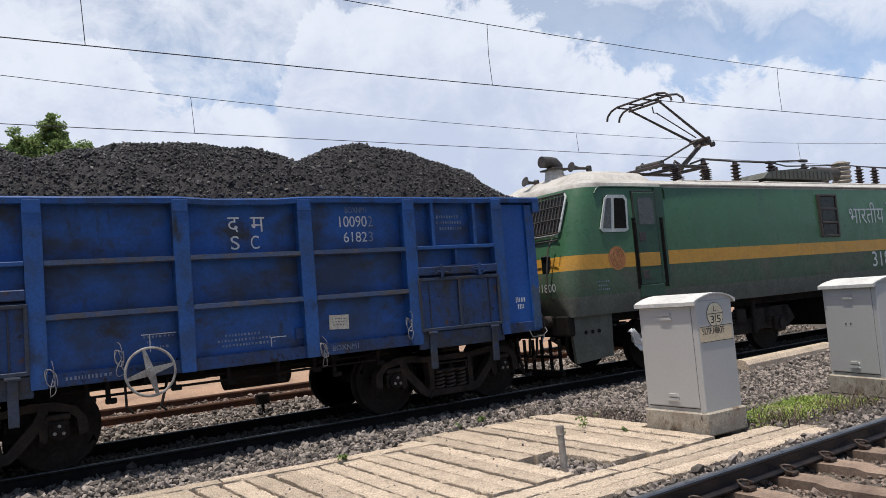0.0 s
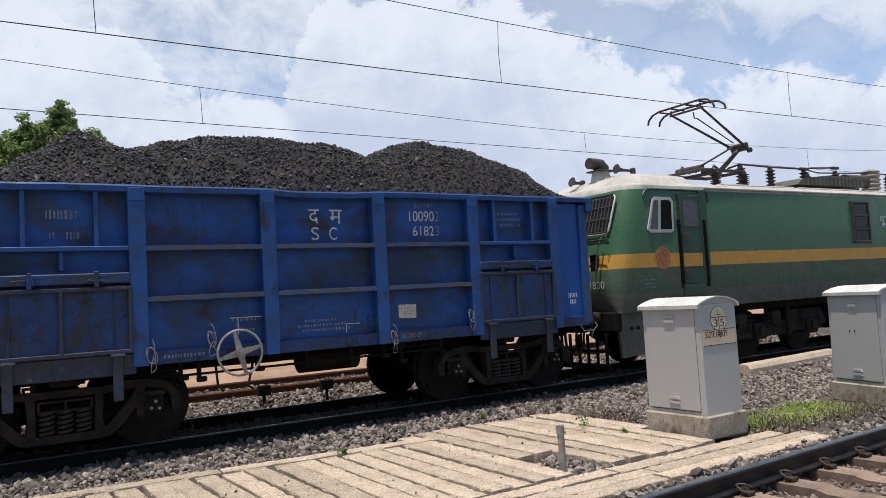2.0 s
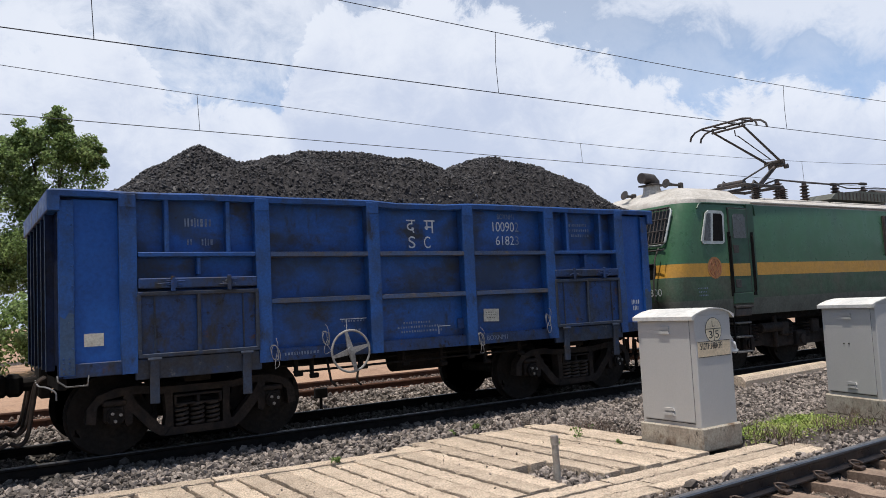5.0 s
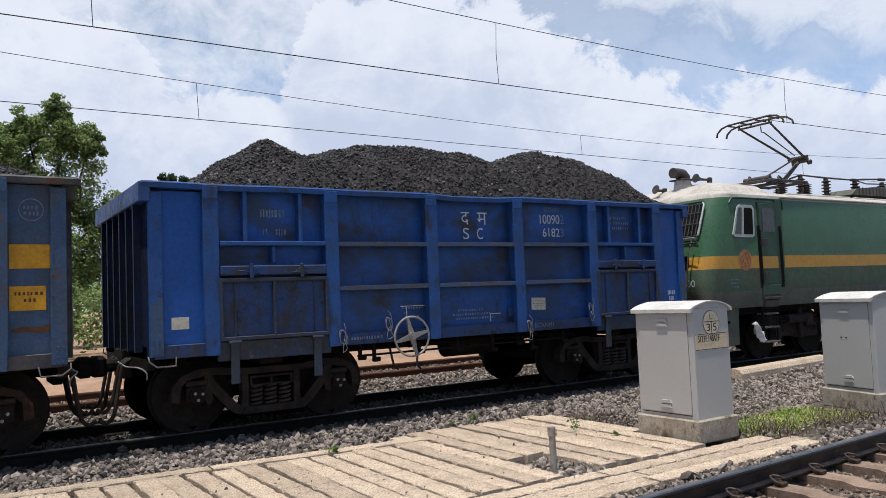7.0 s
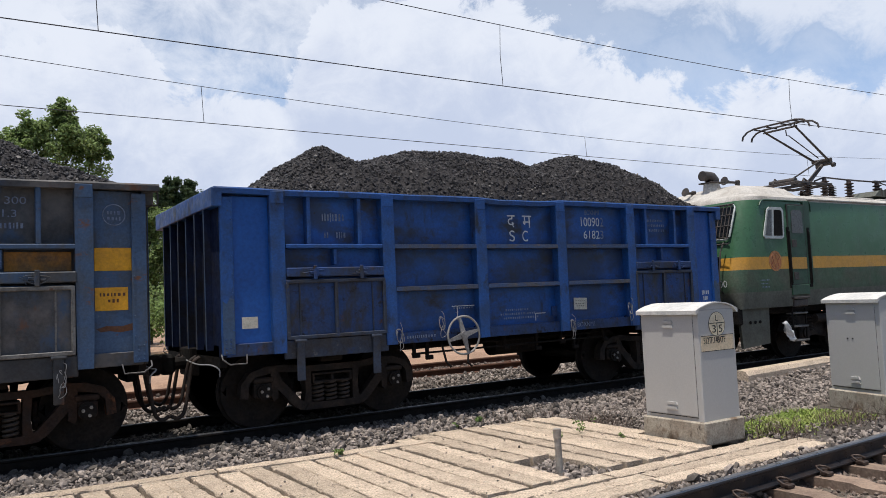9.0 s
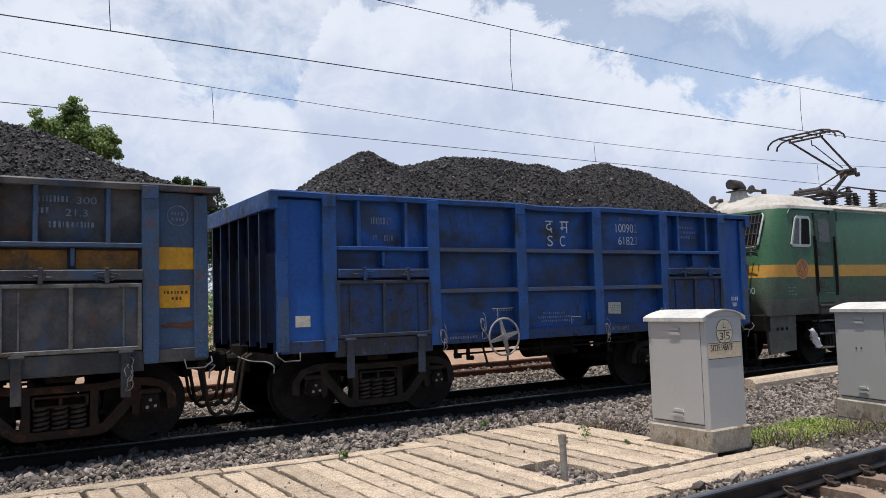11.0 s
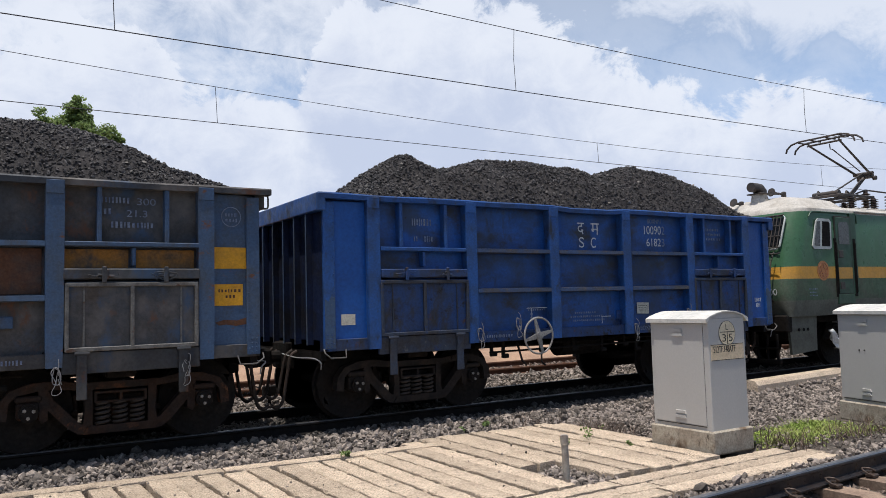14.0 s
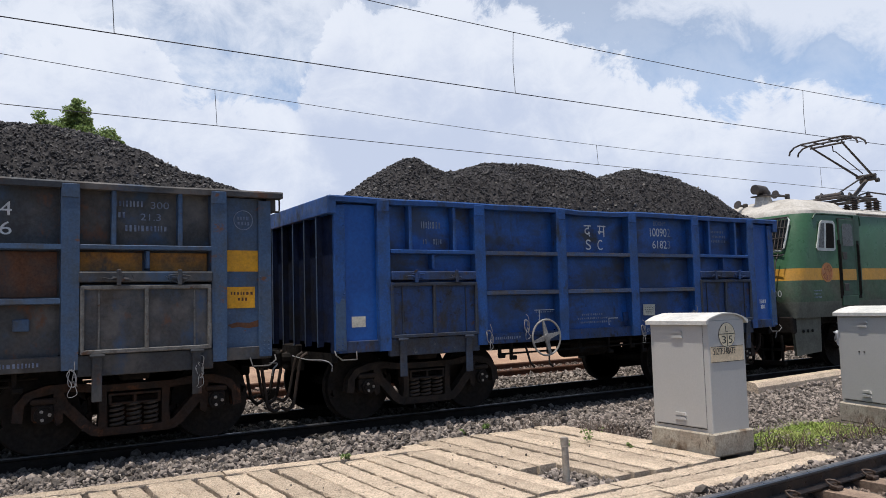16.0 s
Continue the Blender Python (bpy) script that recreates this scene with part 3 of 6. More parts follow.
def ground_height(x, y):
    x, y = np.asarray(x, float), np.asarray(y, float)
    near = -6.945 - 0.87 + math.tan(radians(NEAR_TURN)) * (np.clip(x, -40, 40) + 0.39)
    z = np.full(np.broadcast(x, y).shape, -0.33)
    z = z + 0.15 * (1 - smooth01(1.5, 2.5, np.abs(y)))
    z = z + 0.19 * (1 - smooth01(1.5, 2.4, np.abs(y - 4.8)))
    z = z + 0.055 * (1 - smooth01(1.1, 1.8, np.abs(y - near)))
    z = z + 0.34 * smooth01(6.6, 8.4, y)
    z = z + 0.10 * smooth01(1.2, 1.5, x) * smooth01(-7.0, -6.9, y) * (1 - smooth01(-2.6, -2.2, y))
    z = z + 0.10 * (1 - smooth01(1.2, 1.5, x)) * (1 - smooth01(0.24, 0.34, np.abs(y - near - 1.22)))
    z = z + 0.012 * np.sin(x * 3.1 + y * 1.7) * np.sin(y * 4.3 - x * 1.1)
    return z


def build_ground():
    far = [40, 70, 130, 300, 800, 2500]
    xs = np.array([-v for v in reversed(far)] + list(np.arange(-16, 30.1, 0.25)) + far)
    ys = np.array([-v for v in reversed(far)] + list(np.arange(-14, 15.1, 0.2)) + [20, 28] + far)
    X, Y = np.meshgrid(xs, ys, indexing="ij")
    Z = ground_height(X, Y)
    rng = np.random.default_rng(5)
    Z += rng.normal(0, 0.008, Z.shape)
    v = np.stack([X, Y, Z], -1).reshape(-1, 3)
    ny = len(ys)
    i, j = np.meshgrid(np.arange(len(xs) - 1), np.arange(ny - 1), indexing="ij")
    a = (i * ny + j).ravel()
    f = np.stack([a, a + ny, a + ny + 1, a + 1], 1)
    me = raw_mesh("ground", v, f, M_EARTH, True)
    me.materials.append(M_SAND)
    me.materials.append(M_SOIL)
    fx, fy = xs[i.ravel()], ys[j.ravel()]
    pick = np.where(fy > 6.5, 1, np.where((fx > -13) & (fx < 0.5) & (fy > -6.15) & (fy < -2.5), 2, 0))
    me.polygons.foreach_set("material_index", pick.astype(np.int32))
    tagged(new("ground", me), "stony grey-brown earth along the railway, sandy red beyond the tracks", "ground", kind="structure")


build_ground()

PAD_Z = -0.20


def in_pad(x, y):
    back = np.where(x < -1.85, -2.24, -2.15)
    return (x > -12.5) & (x < np.where(y < -5.45, 1.35, 0.62)) & (y < back) & (y > -6.27)


def in_cabinet(x, y):
    return ((x > 0.4) & (x < 1.28) & (y > -5.32) & (y < -4.2)) | ((x > 3.8) & (x < 5.0) & (y > -5.7) & (y < -4.4))


def ballast(name, label, x0, x1, y0, y1, per_m2, size, material, seed, keep=None, lift=0.0):
    rng = np.random.default_rng(seed)
    n = int((x1 - x0) * (y1 - y0) * per_m2)
    x, y = rng.uniform(x0, x1, n), rng.uniform(y0, y1, n)
    ok = ~in_pad(x, y) & ~in_cabinet(x, y)
    if keep:
        ok &= keep(x, y)
    x, y = x[ok], y[ok]
    s = rng.uniform(size[0], size[1], len(x)) * np.where(rng.random(len(x)) < 0.08, 1.5, 1.0)
    z = ground_height(x, y) + s * rng.uniform(0.0, 0.5, len(x)) + lift
    me = stones(name, np.stack([x, y, z], 1), s, material, seed)
    tagged(new(name, me), label, "ballast", kind="stuff")


ballast("ballast", "grey crushed stone ballast beside the train's track", -11, 6, -2.75, -1.40, 950, (0.04, 0.088), M_STONE, 11)
ballast("ballast", "grey crushed stone ballast further along the train's track", 6, 17, -3.2, -0.98, 460, (0.05, 0.095), M_STONE, 12)
ballast("ballast", "grey crushed stone ballast around the signalling cabinets", 0.9, 12, -4.6, -2.2, 850, (0.03, 0.068), M_STONE, 13)
ballast("ballast", "oily dark ballast between the rails", -12, 14, -0.76, 0.76, 260, (0.045, 0.085), M_STONE_DARK, 14)
# dark strip out to the wagon's shadow edge, shadow put into the colour
ballast("ballast", "coal-dusted ballast along the rail, coloured darker for the train's shadow", -12, 14, -1.48, -0.98, 420, (0.045, 0.09), M_STONE_DARK, 20)
ballast("ballast", "pale stone ballast between the two far tracks", -10, 16, 1.2, 3.7, 300, (0.05, 0.10), M_STONE, 15)
ballast("ballast", "brown dusty ballast of the rusty siding", -10, 16, 4.1, 6.6, 110, (0.05, 0.09), M_STONE_BROWN, 16)
ballast("ballast", "brown ballast between the sleepers of the near track", -4, 6, -8.6, -6.75, 520, (0.03, 0.07), M_STONE_BROWN, 17, lift=-0.015)
ballast("ballast", "brown ballast of the near track further along", -16, -4, -9.4, -6.75, 130, (0.04, 0.08), M_STONE_BROWN, 21)
ballast("ballast", "brown ballast of the near track beyond the cabinets", 6, 16, -9.0, -6.4, 130, (0.04, 0.08), M_STONE_BROWN, 22)
ballast("ballast", "small grey stones between paving and near rail", -5, 6.5, -6.85, -6.1, 420, (0.03, 0.085), M_STONE, 18)
ballast("gravel", "loose pebbles and broken stone on bare ground", 1.3, 9, -6.2, -4.4, 160, (0.02, 0.06), M_STONE, 19)

def build_rubble():
    rng = np.random.default_rng(61)
    n = 420
    x, y = rng.uniform(-1.86, -1.02, n), rng.uniform(-5.48, -4.46, n)
    s = rng.uniform(0.03, 0.11, n)
    me = stones("rubble", np.stack([x, y, -0.30 + s * 0.3], 1), s, M_STONE, 62, 0.6)
    tagged(new("rubble", me), "broken concrete rubble in the hole round the pipe", "rubble", kind="stuff")


build_rubble()

# ---- tracks ----
RAIL = [(-0.036, -0.012), (-0.028, 0.0), (0.028, 0.0), (0.036, -0.012), (0.036, -0.036), (0.010, -0.05), (0.009, -0.135), (0.075, -0.158), (0.075, -0.172),
        (-0.075, -0.172), (-0.075, -0.158), (-0.009, -0.135), (-0.010, -0.05), (-0.036, -0.036)]


def rail_shape(length, side, top):
    s = Shape()
    s.prism(RAIL, 0, length, "yz")
    s.m = [0] * len(s.m)
    for i, f in enumerate(s.f):
        if all(abs(s.v[k][2]) < 0.0125 for k in f):
            s.m[i] = 1
    return s, [side, top]


def track(name, label, x0, x1, side, top, sleeper_mat, at, sleepers, gauge=1.676, clips=True):
    """Two rails on sleepers; the further rail's head lies at y = +half the gauge."""
    root = thing(name, label, "railway track", kind="structure", at=at)
    h = gauge / 2 + 0.036
    s, m = rail_shape(x1 - x0, side, top)
    me = s.mesh("rail", m)
    for y in (h, -h):
        part("rail", me, m, root, at=pose(x0, y, 0))
    sl = Shape()
    sl.prism([(-1.375, -0.215), (-1.375, -0.40), (1.375, -0.40), (1.375, -0.215), (1.28, -0.19), (0.45, -0.19), (0.35, -0.215), (-0.35, -0.215), (-0.45, -0.19), (-1.28, -0.19)],
             -0.125, 0.125, "yz")
    sl_me = sl.mesh("sleeper", [sleeper_mat])
    cl = Shape()
    pts = [(-0.06, 0.0, 0.0), (-0.06, 0.055, 0.012), (-0.035, 0.085, 0.03), (0.0, 0.065, 0.052), (0.02, 0.02, 0.055), (0.045, 0.0, 0.05), (0.07, 0.03, 0.035),
           (0.075, 0.07, 0.015), (0.05, 0.10, 0.0)]
    cl.tube(pts, 0.011, 7)
    cl.box((0.0, 0.075, -0.012), (0.10, 0.09, 0.035), 0.01)
    cl_me = cl.mesh("clip", [M_CLIP])
    for x in sleepers:
        so = part("sleeper", sl_me, sleeper_mat, root, at=pose(x, 0, 0))
        if clips:
            for y in (h, -h):
                part("clip", cl_me, M_CLIP, so, at=pose(0, y - 0.06, -0.155, 0, 0, 180))
                part("clip", cl_me, M_CLIP, so, at=pose(0, y + 0.06, -0.155, 0, 0, 0))
    return root


def build_tracks():
    near_c = near_line(-0.39) - 0.874
    track("track_near", "running line with shiny rails, spring clips and brown concrete sleepers", -26, 40, M_RAILSIDE, M_RAILTOP, M_SLEEPER,
          pose(-0.39, near_c, 0, 0, 0, NEAR_TURN), [-0.93 + 0.655 * i for i in range(-24, 26)])
    track("track_train", "running line under the coal train with polished rails", -60, 90, M_UNDER, M_RAILDULL, M_SLEEPER, pose(0, 0, 0),
          [-13 + 0.65 * i for i in range(48)], clips=False)
    track("track_siding", "disused rusty siding half buried in earth and ballast", -60, 90, M_RAILRUST, M_RAILRUST, M_SLEEPER, pose(0, 4.8, 0.03),
          [-11 + 0.65 * i for i in range(40)], clips=False)


build_tracks()


# ---- train ----
def build_wheelset(parent, x, metal):
    """Axle with two wheels and bolted end caps, centre at the origin of its own space."""
    s = Shape()
    for y in (-0.838, 0.838):
        o = 1 if y > 0 else -1
        prof = [(0.10, y + o * 0.09), (0.12, y + o * 0.05), (0.40, y + o * 0.03), (0.43, y + o * 0.075), (0.50, y + o * 0.07), (0.502, y - o * 0.03), (0.53, y - o * 0.045),
                (0.53, y - o * 0.07), (0.45, y - o * 0.07), (0.40, y - o * 0.02), (0.12, y - o * 0.03), (0.09, y - o * 0.06)]
        s.tube([(0, q, 0) for _, q in prof], [r for r, _ in prof], 40)
    s.cyl((0, -1.13, 0), (0, 1.13, 0), 0.085, seg=16)
    for o in (-1, 1):
        s.cyl((0, o * 1.13, 0), (0, o * 1.255, 0), 0.105, seg=20)
        s.cyl((0, o * 1.255, 0), (0, o * 1.275, 0), 0.075, seg=16, mat=0)
        for k in range(3):
            a = 2 * math.pi * k / 3 + 0.4
            s.cyl((0.055 * math.cos(a), o * 1.25, 0.055 * math.sin(a)), (0.055 * math.cos(a), o * 1.295, 0.055 * math.sin(a)), 0.021, seg=6, mat=1)
    return part("wheelset", s, [metal, M_BOLT], parent, at=pose(x, 0, 0.5))


WHEELSETS = []
SPRING = Shape().tube([(0.072 * math.cos(i * math.pi / 6), 0.072 * math.sin(i * math.pi / 6), 0.29 * i / 60) for i in range(61)], 0.020, 6).mesh("spring", [M_SPRING])


def build_bogie(parent, x, iron):
    """Three-piece bogie: two cast side frames with open triangles, bolster, spring nests, brake beams."""
    s = Shape()
    arch = [(0.0, 0.80), (0.45, 0.80), (0.72, 0.845), (0.98, 0.835), (1.20, 0.76), (1.31, 0.62), (1.33, 0.44), (1.22, 0.42), (1.20, 0.62), (1.12, 0.70), (0.92, 0.735), (0.72, 0.745), (0.45, 0.715), (0.0, 0.715)]
    for y in (-1.13, 1.13):
        a, b = y - 0.08, y + 0.08
        for o in (-1, 1):
            s.prism([(o * p, q) for p, q in arch], a, b)
            # slanting strut down to the spring seat, jaw beside the axle box, column
            s.prism([(o * 0.90, 0.75), (o * 0.80, 0.75), (o * 0.74, 0.63), (o * 0.46, 0.325), (o * 0.30, 0.29), (o * 0.34, 0.185), (o * 0.48, 0.20), (o * 0.58, 0.27), (o * 0.88, 0.60)], a + 0.004, b - 0.004)
            s.prism([(o * 0.90, 0.72), (o * 0.80, 0.72), (o * 0.795, 0.40), (o * 0.86, 0.36), (o * 0.885, 0.40)], a + 0.008, b - 0.008)
            s.prism([(o * 0.42, 0.74), (o * 0.32, 0.74), (o * 0.315, 0.26), (o * 0.43, 0.26), (o * 0.40, 0.46)], a - 0.004, b + 0.004)
            # axle box and adapter
            s.box((o * 1.0, y, 0.655), (0.28, 0.19, 0.07), 0.02)
            s.box((o * 1.0, y, 0.52), (0.25, 0.15, 0.22), 0.05)
            s.cyl((o * 0.62, y * 1.06, 0.795), (o * 0.62, y * 1.085, 0.795), 0.02, seg=8)
        # spring seat and the bolster's pocketed end
        s.prism([(-0.42, 0.19), (0.42, 0.19), (0.36, 0.285), (-0.36, 0.285)], a - 0.012, b + 0.012)
        for z in (0.565, 0.675):
            s.box((0, y, z), (0.60, 0.21, 0.028), 0.006)
        for dx in (-0.285, 0.0, 0.285):
            s.box((dx, y, 0.62), (0.035, 0.20, 0.10), 0.006)
        # plate added behind the springs so the gaps between them stay dark
        s.box((0, y * 0.90, 0.45), (0.66, 0.05, 0.36), 0.02)
    s.box((0, 0, 0.68), (0.42, 2.04, 0.24), 0.03)
    for o in (-1, 1):
        s.cyl((o * 0.48, -0.95, 0.42), (o * 0.48, 0.95, 0.42), 0.04, seg=8)
        for y in (-0.838, 0.838):
            s.box((o * 0.47, y, 0.47), (0.06, 0.09, 0.34), 0.015)
    bogie = part("bogie", s, iron, parent, at=pose(x, 0, 0))
    for y in (-1.16, 1.16):
        for cx in (-0.20, 0.0, 0.20):
            part("spring", SPRING, SPRING.materials[0], bogie, at=pose(cx, y, 0.275))
    for o in (-1, 1):
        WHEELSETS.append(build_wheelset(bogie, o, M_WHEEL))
    return bogie


POSTS = [-4.15, -2.47, -0.82, 0.84, 2.49, 4.12]


def side_sheets(w, o, zb, zt, seed, paint, posts):
    """Steel side: a backing sheet and, bay by bay, panels that belly out a little between posts and stiffeners."""
    rnd = random.Random(seed)
    part("side_sheet", Shape().box((0, o * 1.42, (zb + zt) / 2), (9.72, 0.03, zt - zb), 0.003), paint, w)
    xs = [-4.86] + posts + [4.86]
    zs = [zb, 1.815, 2.44, zt]
    for a, b in zip(xs, xs[1:]):
        for c, d in zip(zs, zs[1:]):
            nx, nz, deep = 12, 7, rnd.uniform(0.005, 0.013)
            pu, pv = (math.log(0.5) / math.log(rnd.uniform(0.35, 0.65)) for _ in range(2))
            verts, faces = [], []
            for i in range(nx + 1):
                for k in range(nz + 1):
                    u, v = i / nx, k / nz
                    belly = (math.sin(math.pi * u ** pu) * math.sin(math.pi * v ** pv)) ** 0.6 if 0 < u < 1 and 0 < v < 1 else 0.0
                    verts.append((a + (b - a) * u, o * (1.447 + deep * belly), c + (d - c) * v))
            for i in range(nx):
                for k in range(nz):
                    q = i * (nz + 1) + k
                    faces.append((q, q + nz + 1, q + nz + 2, q + 1))
            n = len(verts)
            verts += [(a, o * 1.437, c), (b, o * 1.437, c), (b, o * 1.437, d), (a, o * 1.437, d)]
            faces.append((n, n + 1, n + 2, n + 3))
            low, high = [i * (nz + 1) for i in range(nx + 1)], [i * (nz + 1) + nz for i in range(nx + 1)]
            faces += [tuple(low + [n + 1, n]), tuple(high + [n + 2, n + 3]), tuple(list(range(nz + 1)) + [n + 3, n]), tuple([nx * (nz + 1) + k for k in range(nz + 1)] + [n + 2, n + 1])]
            part("side_panel", Shape().add(verts, faces), paint, w)


def build_wagon(x, label, paint, post_paint, dirty, iron, second=False):
    """High-sided open bogie wagon; its origin lies on the rails under its middle."""
    w = thing("coal_wagon", label, "freight wagon", "wagons of the train", at=pose(x, 0, 0))
    posts = POSTS[:5] + [4.205] if second else POSTS
    zb, zt = 1.02, 3.205
    # floor and underframe
    s = Shape()
    s.box((0, 0, 1.16), (9.74, 2.90, 0.10), 0.01)
    s.box((0, 0, 0.98), (9.9, 0.42, 0.30), 0.02)
    for o in (-1, 1):
        s.box((o * 3.262, 0, 0.97), (0.34, 2.5, 0.26), 0.02)
        s.box((o * 1.25, 0, 1.02), (0.14, 2.7, 0.20), 0.01)
        s.box((o * 4.86, 0, 1.03), (0.10, 2.8, 0.30), 0.01)
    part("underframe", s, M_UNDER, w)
    for o in (-1, 1):
        # side sheet with pressed bays
        side_sheets(w, o, zb, zt, 5 + o + 7 * second, paint, posts)
        part("sole_bar", Shape().box((0, o * 1.49, 1.10), (9.70, 0.10, 0.165), 0.008), dirty, w)
        for q in (-1, 1):
            if not second:
                part("corner_sheet", Shape().box((q * 4.485, o * 1.477, 2.13), (0.53, 0.06, 1.96), 0.004), M_BLUE_CLEAN, w)
        # top coping, a little dented along its length
        cop = Shape()
        rnd = random.Random(3 + o)
        reach = 5.06 if second else 4.98
        pts = [(reach * (i / 12 - 1), 0.0) for i in range(25)]
        verts, faces = [], []
        for i, (px, _) in enumerate(pts):
            dip = (-0.022 if o < 0 and -0.75 < px < 0.75 and not second else 0.0) + rnd.uniform(-0.006, 0.006)
            for y, z in ((1.44, 3.13), (1.60, 3.13), (1.605, 3.195), (1.59, 3.215), (1.45, 3.215)):
                verts.append((px, o * y, z + dip))
        for i in range(24):
            for k in range(5):
                faces.append((i * 5 + k, i * 5 + (k + 1) % 5, (i + 1) * 5 + (k + 1) % 5, (i + 1) * 5 + k))
        faces += [tuple(range(5)), tuple(reversed(range(120, 125)))]
        cop.add(verts, faces)
        part("coping", cop, post_paint if not second else dirty, w)
        for i, px in enumerate(posts):
            s = Shape()
            s.prism([(px - 0.10, 3.125), (px + 0.10, 3.125), (px + 0.095, 1.45), (px + 0.085, 1.02), (px - 0.085, 1.02), (px - 0.095, 1.45)], o * 1.44, o * 1.60)
            s.box((px, o * 1.60, 3.10), (0.19, 0.02, 0.16), 0.006)
            part("side_post", s, post_paint, w)
        # horizontal stiffeners in the three plain bays
        for i in range(1, 4):
            a, b = POSTS[i] + 0.10, POSTS[i + 1] - 0.10
            for z in (2.44, 1.815):
                s = Shape()
                s.prism([(o * 1.44, z + 0.046), (o * 1.60, z + 0.030), (o * 1.605, z - 0.026), (o * 1.59, z - 0.033), (o * 1.44, z - 0.036)], a, b, "yz")
                part("stiffener", s, post_paint if second else M_RIB, w)
        # door bays
        for q in (-1, 1):
            wide = second and q > 0
            c, span = (3.347, 1.54) if wide else (q * 3.305, 1.47)
            s = Shape()
            s.box((c, o * 1.525, 2.445), (span, 0.15, 0.055), 0.008)
            for dx in (-0.385, 0.385):
                s.box((c + dx, o * 1.51, 2.80), (0.055, 0.14, 0.66), 0.008)
            s.box((c, o * 1.505, 2.30), (0.045, 0.13, 0.22), 0.008)
            part("bay_frame", s, post_paint, w)
            s = Shape()
            s.box((c, o * 1.53, 2.09), (span, 0.18, 0.125), 0.012)
            for dx in (-0.32, 0.36):
                s.cyl((c + dx - 0.09, o * 1.63, 2.075), (c + dx + 0.09, o * 1.63, 2.06), 0.018, seg=8)
                s.box((c + dx, o * 1.63, 2.085), (0.06, 0.05, 0.12), 0.01)
            tangle = random.Random(int(c * 10) + 3 * o)
            for dx in (-0.36, 0.34):
                pts = [(c + dx + tangle.uniform(-0.17, 0.17), o * (1.64 + 0.012 * (k % 2)), 2.05 + tangle.uniform(-0.05, 0.07)) for k in range(6)]
                s.tube(flow(pts, 3), 0.006, 5)
                s.box((c + dx + 0.02, o * 1.645, 2.08), (0.05, 0.03, 0.19), 0.008)
            part("door_header", s, dirty, w)
            s = Shape()
            s.box((c, o * 1.555, 1.60), (1.46, 0.035, 0.80), 0.006)
            door = part("side_door", s, dirty, w)
            s = Shape()
            for z, h in ((1.965, 0.05), (1.215, 0.05)):
                s.box((c, o * 1.56, z), (1.50, 0.12, h), 0.008)
            for dx in (-0.73, -0.02, 0.73):
                s.box((c + dx, o * 1.56, 1.59), (0.045, 0.12, 0.72), 0.008)
            for dx in (-0.55, 0.55):
                s.box((c + dx, o * 1.575, 1.59), (0.022, 0.02, 0.72), 0.004)
            part("door_frame", s, M_WORNEDGE if second else M_DOOR_RIM, door)
            s = Shape()
            s.box((c, o * 1.55, 1.06), (1.56, 0.06, 0.25), 0.01)
            for dx in (-0.57, 0.57):
                s.box((c + dx, o * 1.60, 0.92), (0.11, 0.045, 0.56), 0.008)
                s.cyl((c + dx - 0.08, o * 1.61, 1.17), (c + dx + 0.08, o * 1.61, 1.17), 0.025, seg=8)
            part("door_bracket", s, M_DOOR_RIM if not second else dirty, w)
        # corner sheet edges and riveted gussets
        for q in (-1, 1):
            s = Shape()
            s.box((q * 4.82, o * 1.49, 2.07), (0.17, 0.12, 2.05), 0.006)
            for k in range(9):
                s.cyl((q * 4.76, o * 1.545, 1.12 + k * 0.24), (q * 4.76, o * 1.562, 1.12 + k * 0.24), 0.014, 0.009, 8)
            for k in range(4):
                s.cyl((q * 4.86, o * 1.545, 1.08 + k * 0.055), (q * 4.86, o * 1.565, 1.08 + k * 0.055), 0.016, 0.010, 8)
                s.cyl((q * 4.80, o * 1.545, 1.08 + k * 0.055), (q * 4.80, o * 1.565, 1.08 + k * 0.055), 0.016, 0.010, 8)
            part("corner_plate", s, post_paint, w)
            if not second:
                s = Shape()
                s.prism([(q * 4.895, 1.06), (q * 4.895, 1.74), (q * 4.84, 1.70), (q * 4.80, 1.78), (q * 4.745, 1.76), (q * 4.745, 1.06)], o * 1.548, o * 1.556)
                part("patch_plate", s, M_FADED_POST, w)
            s = Shape()
            s.tube([(q * 4.93, o * 1.57, 1.06), (q * 4.93, o * 1.62, 1.00), (q * 4.84, o * 1.62, 0.93), (q * 4.62, o * 1.62, 0.93), (q * 4.60, o * 1.57, 1.04)], 0.010, 6)
            part("corner_step", s, M_WORNEDGE, w)
    # ends
    for q in (-1, 1):
        s = Shape()
        s.box((q * 4.885, 0, (zb + zt) / 2), (0.05, 3.0, zt - zb), 0.004)
        # blue wagon's end wall and ribs are painted darker to stand for shade
        part("end_panel", s, M_BLUE_SHADE if not second else dirty, w)
        s = Shape()
        s.box((q * 4.95, 0, 3.085), (0.14, 2.86 if second else 3.20, 0.25), 0.012)
        part("end_coping", s, post_paint if not second else dirty, w)
        for y in (-1.15, -0.69, -0.23, 0.23, 0.69, 1.15):
            s = Shape()
            s.box((q * 4.955, y, 2.03), (0.10, 0.018, 1.86), 0.004)
            rib = part("end_rib", s, M_BLUE_SHADE if not second else dirty, w)
            # pale strip paints the bright glint along the rib's outer edge
            part("rib_edge", Shape().box((q * 5.003, y, 2.03), (0.010, 0.03, 1.86), 0.003), M_FADED_POST, rib)
        s = Shape()
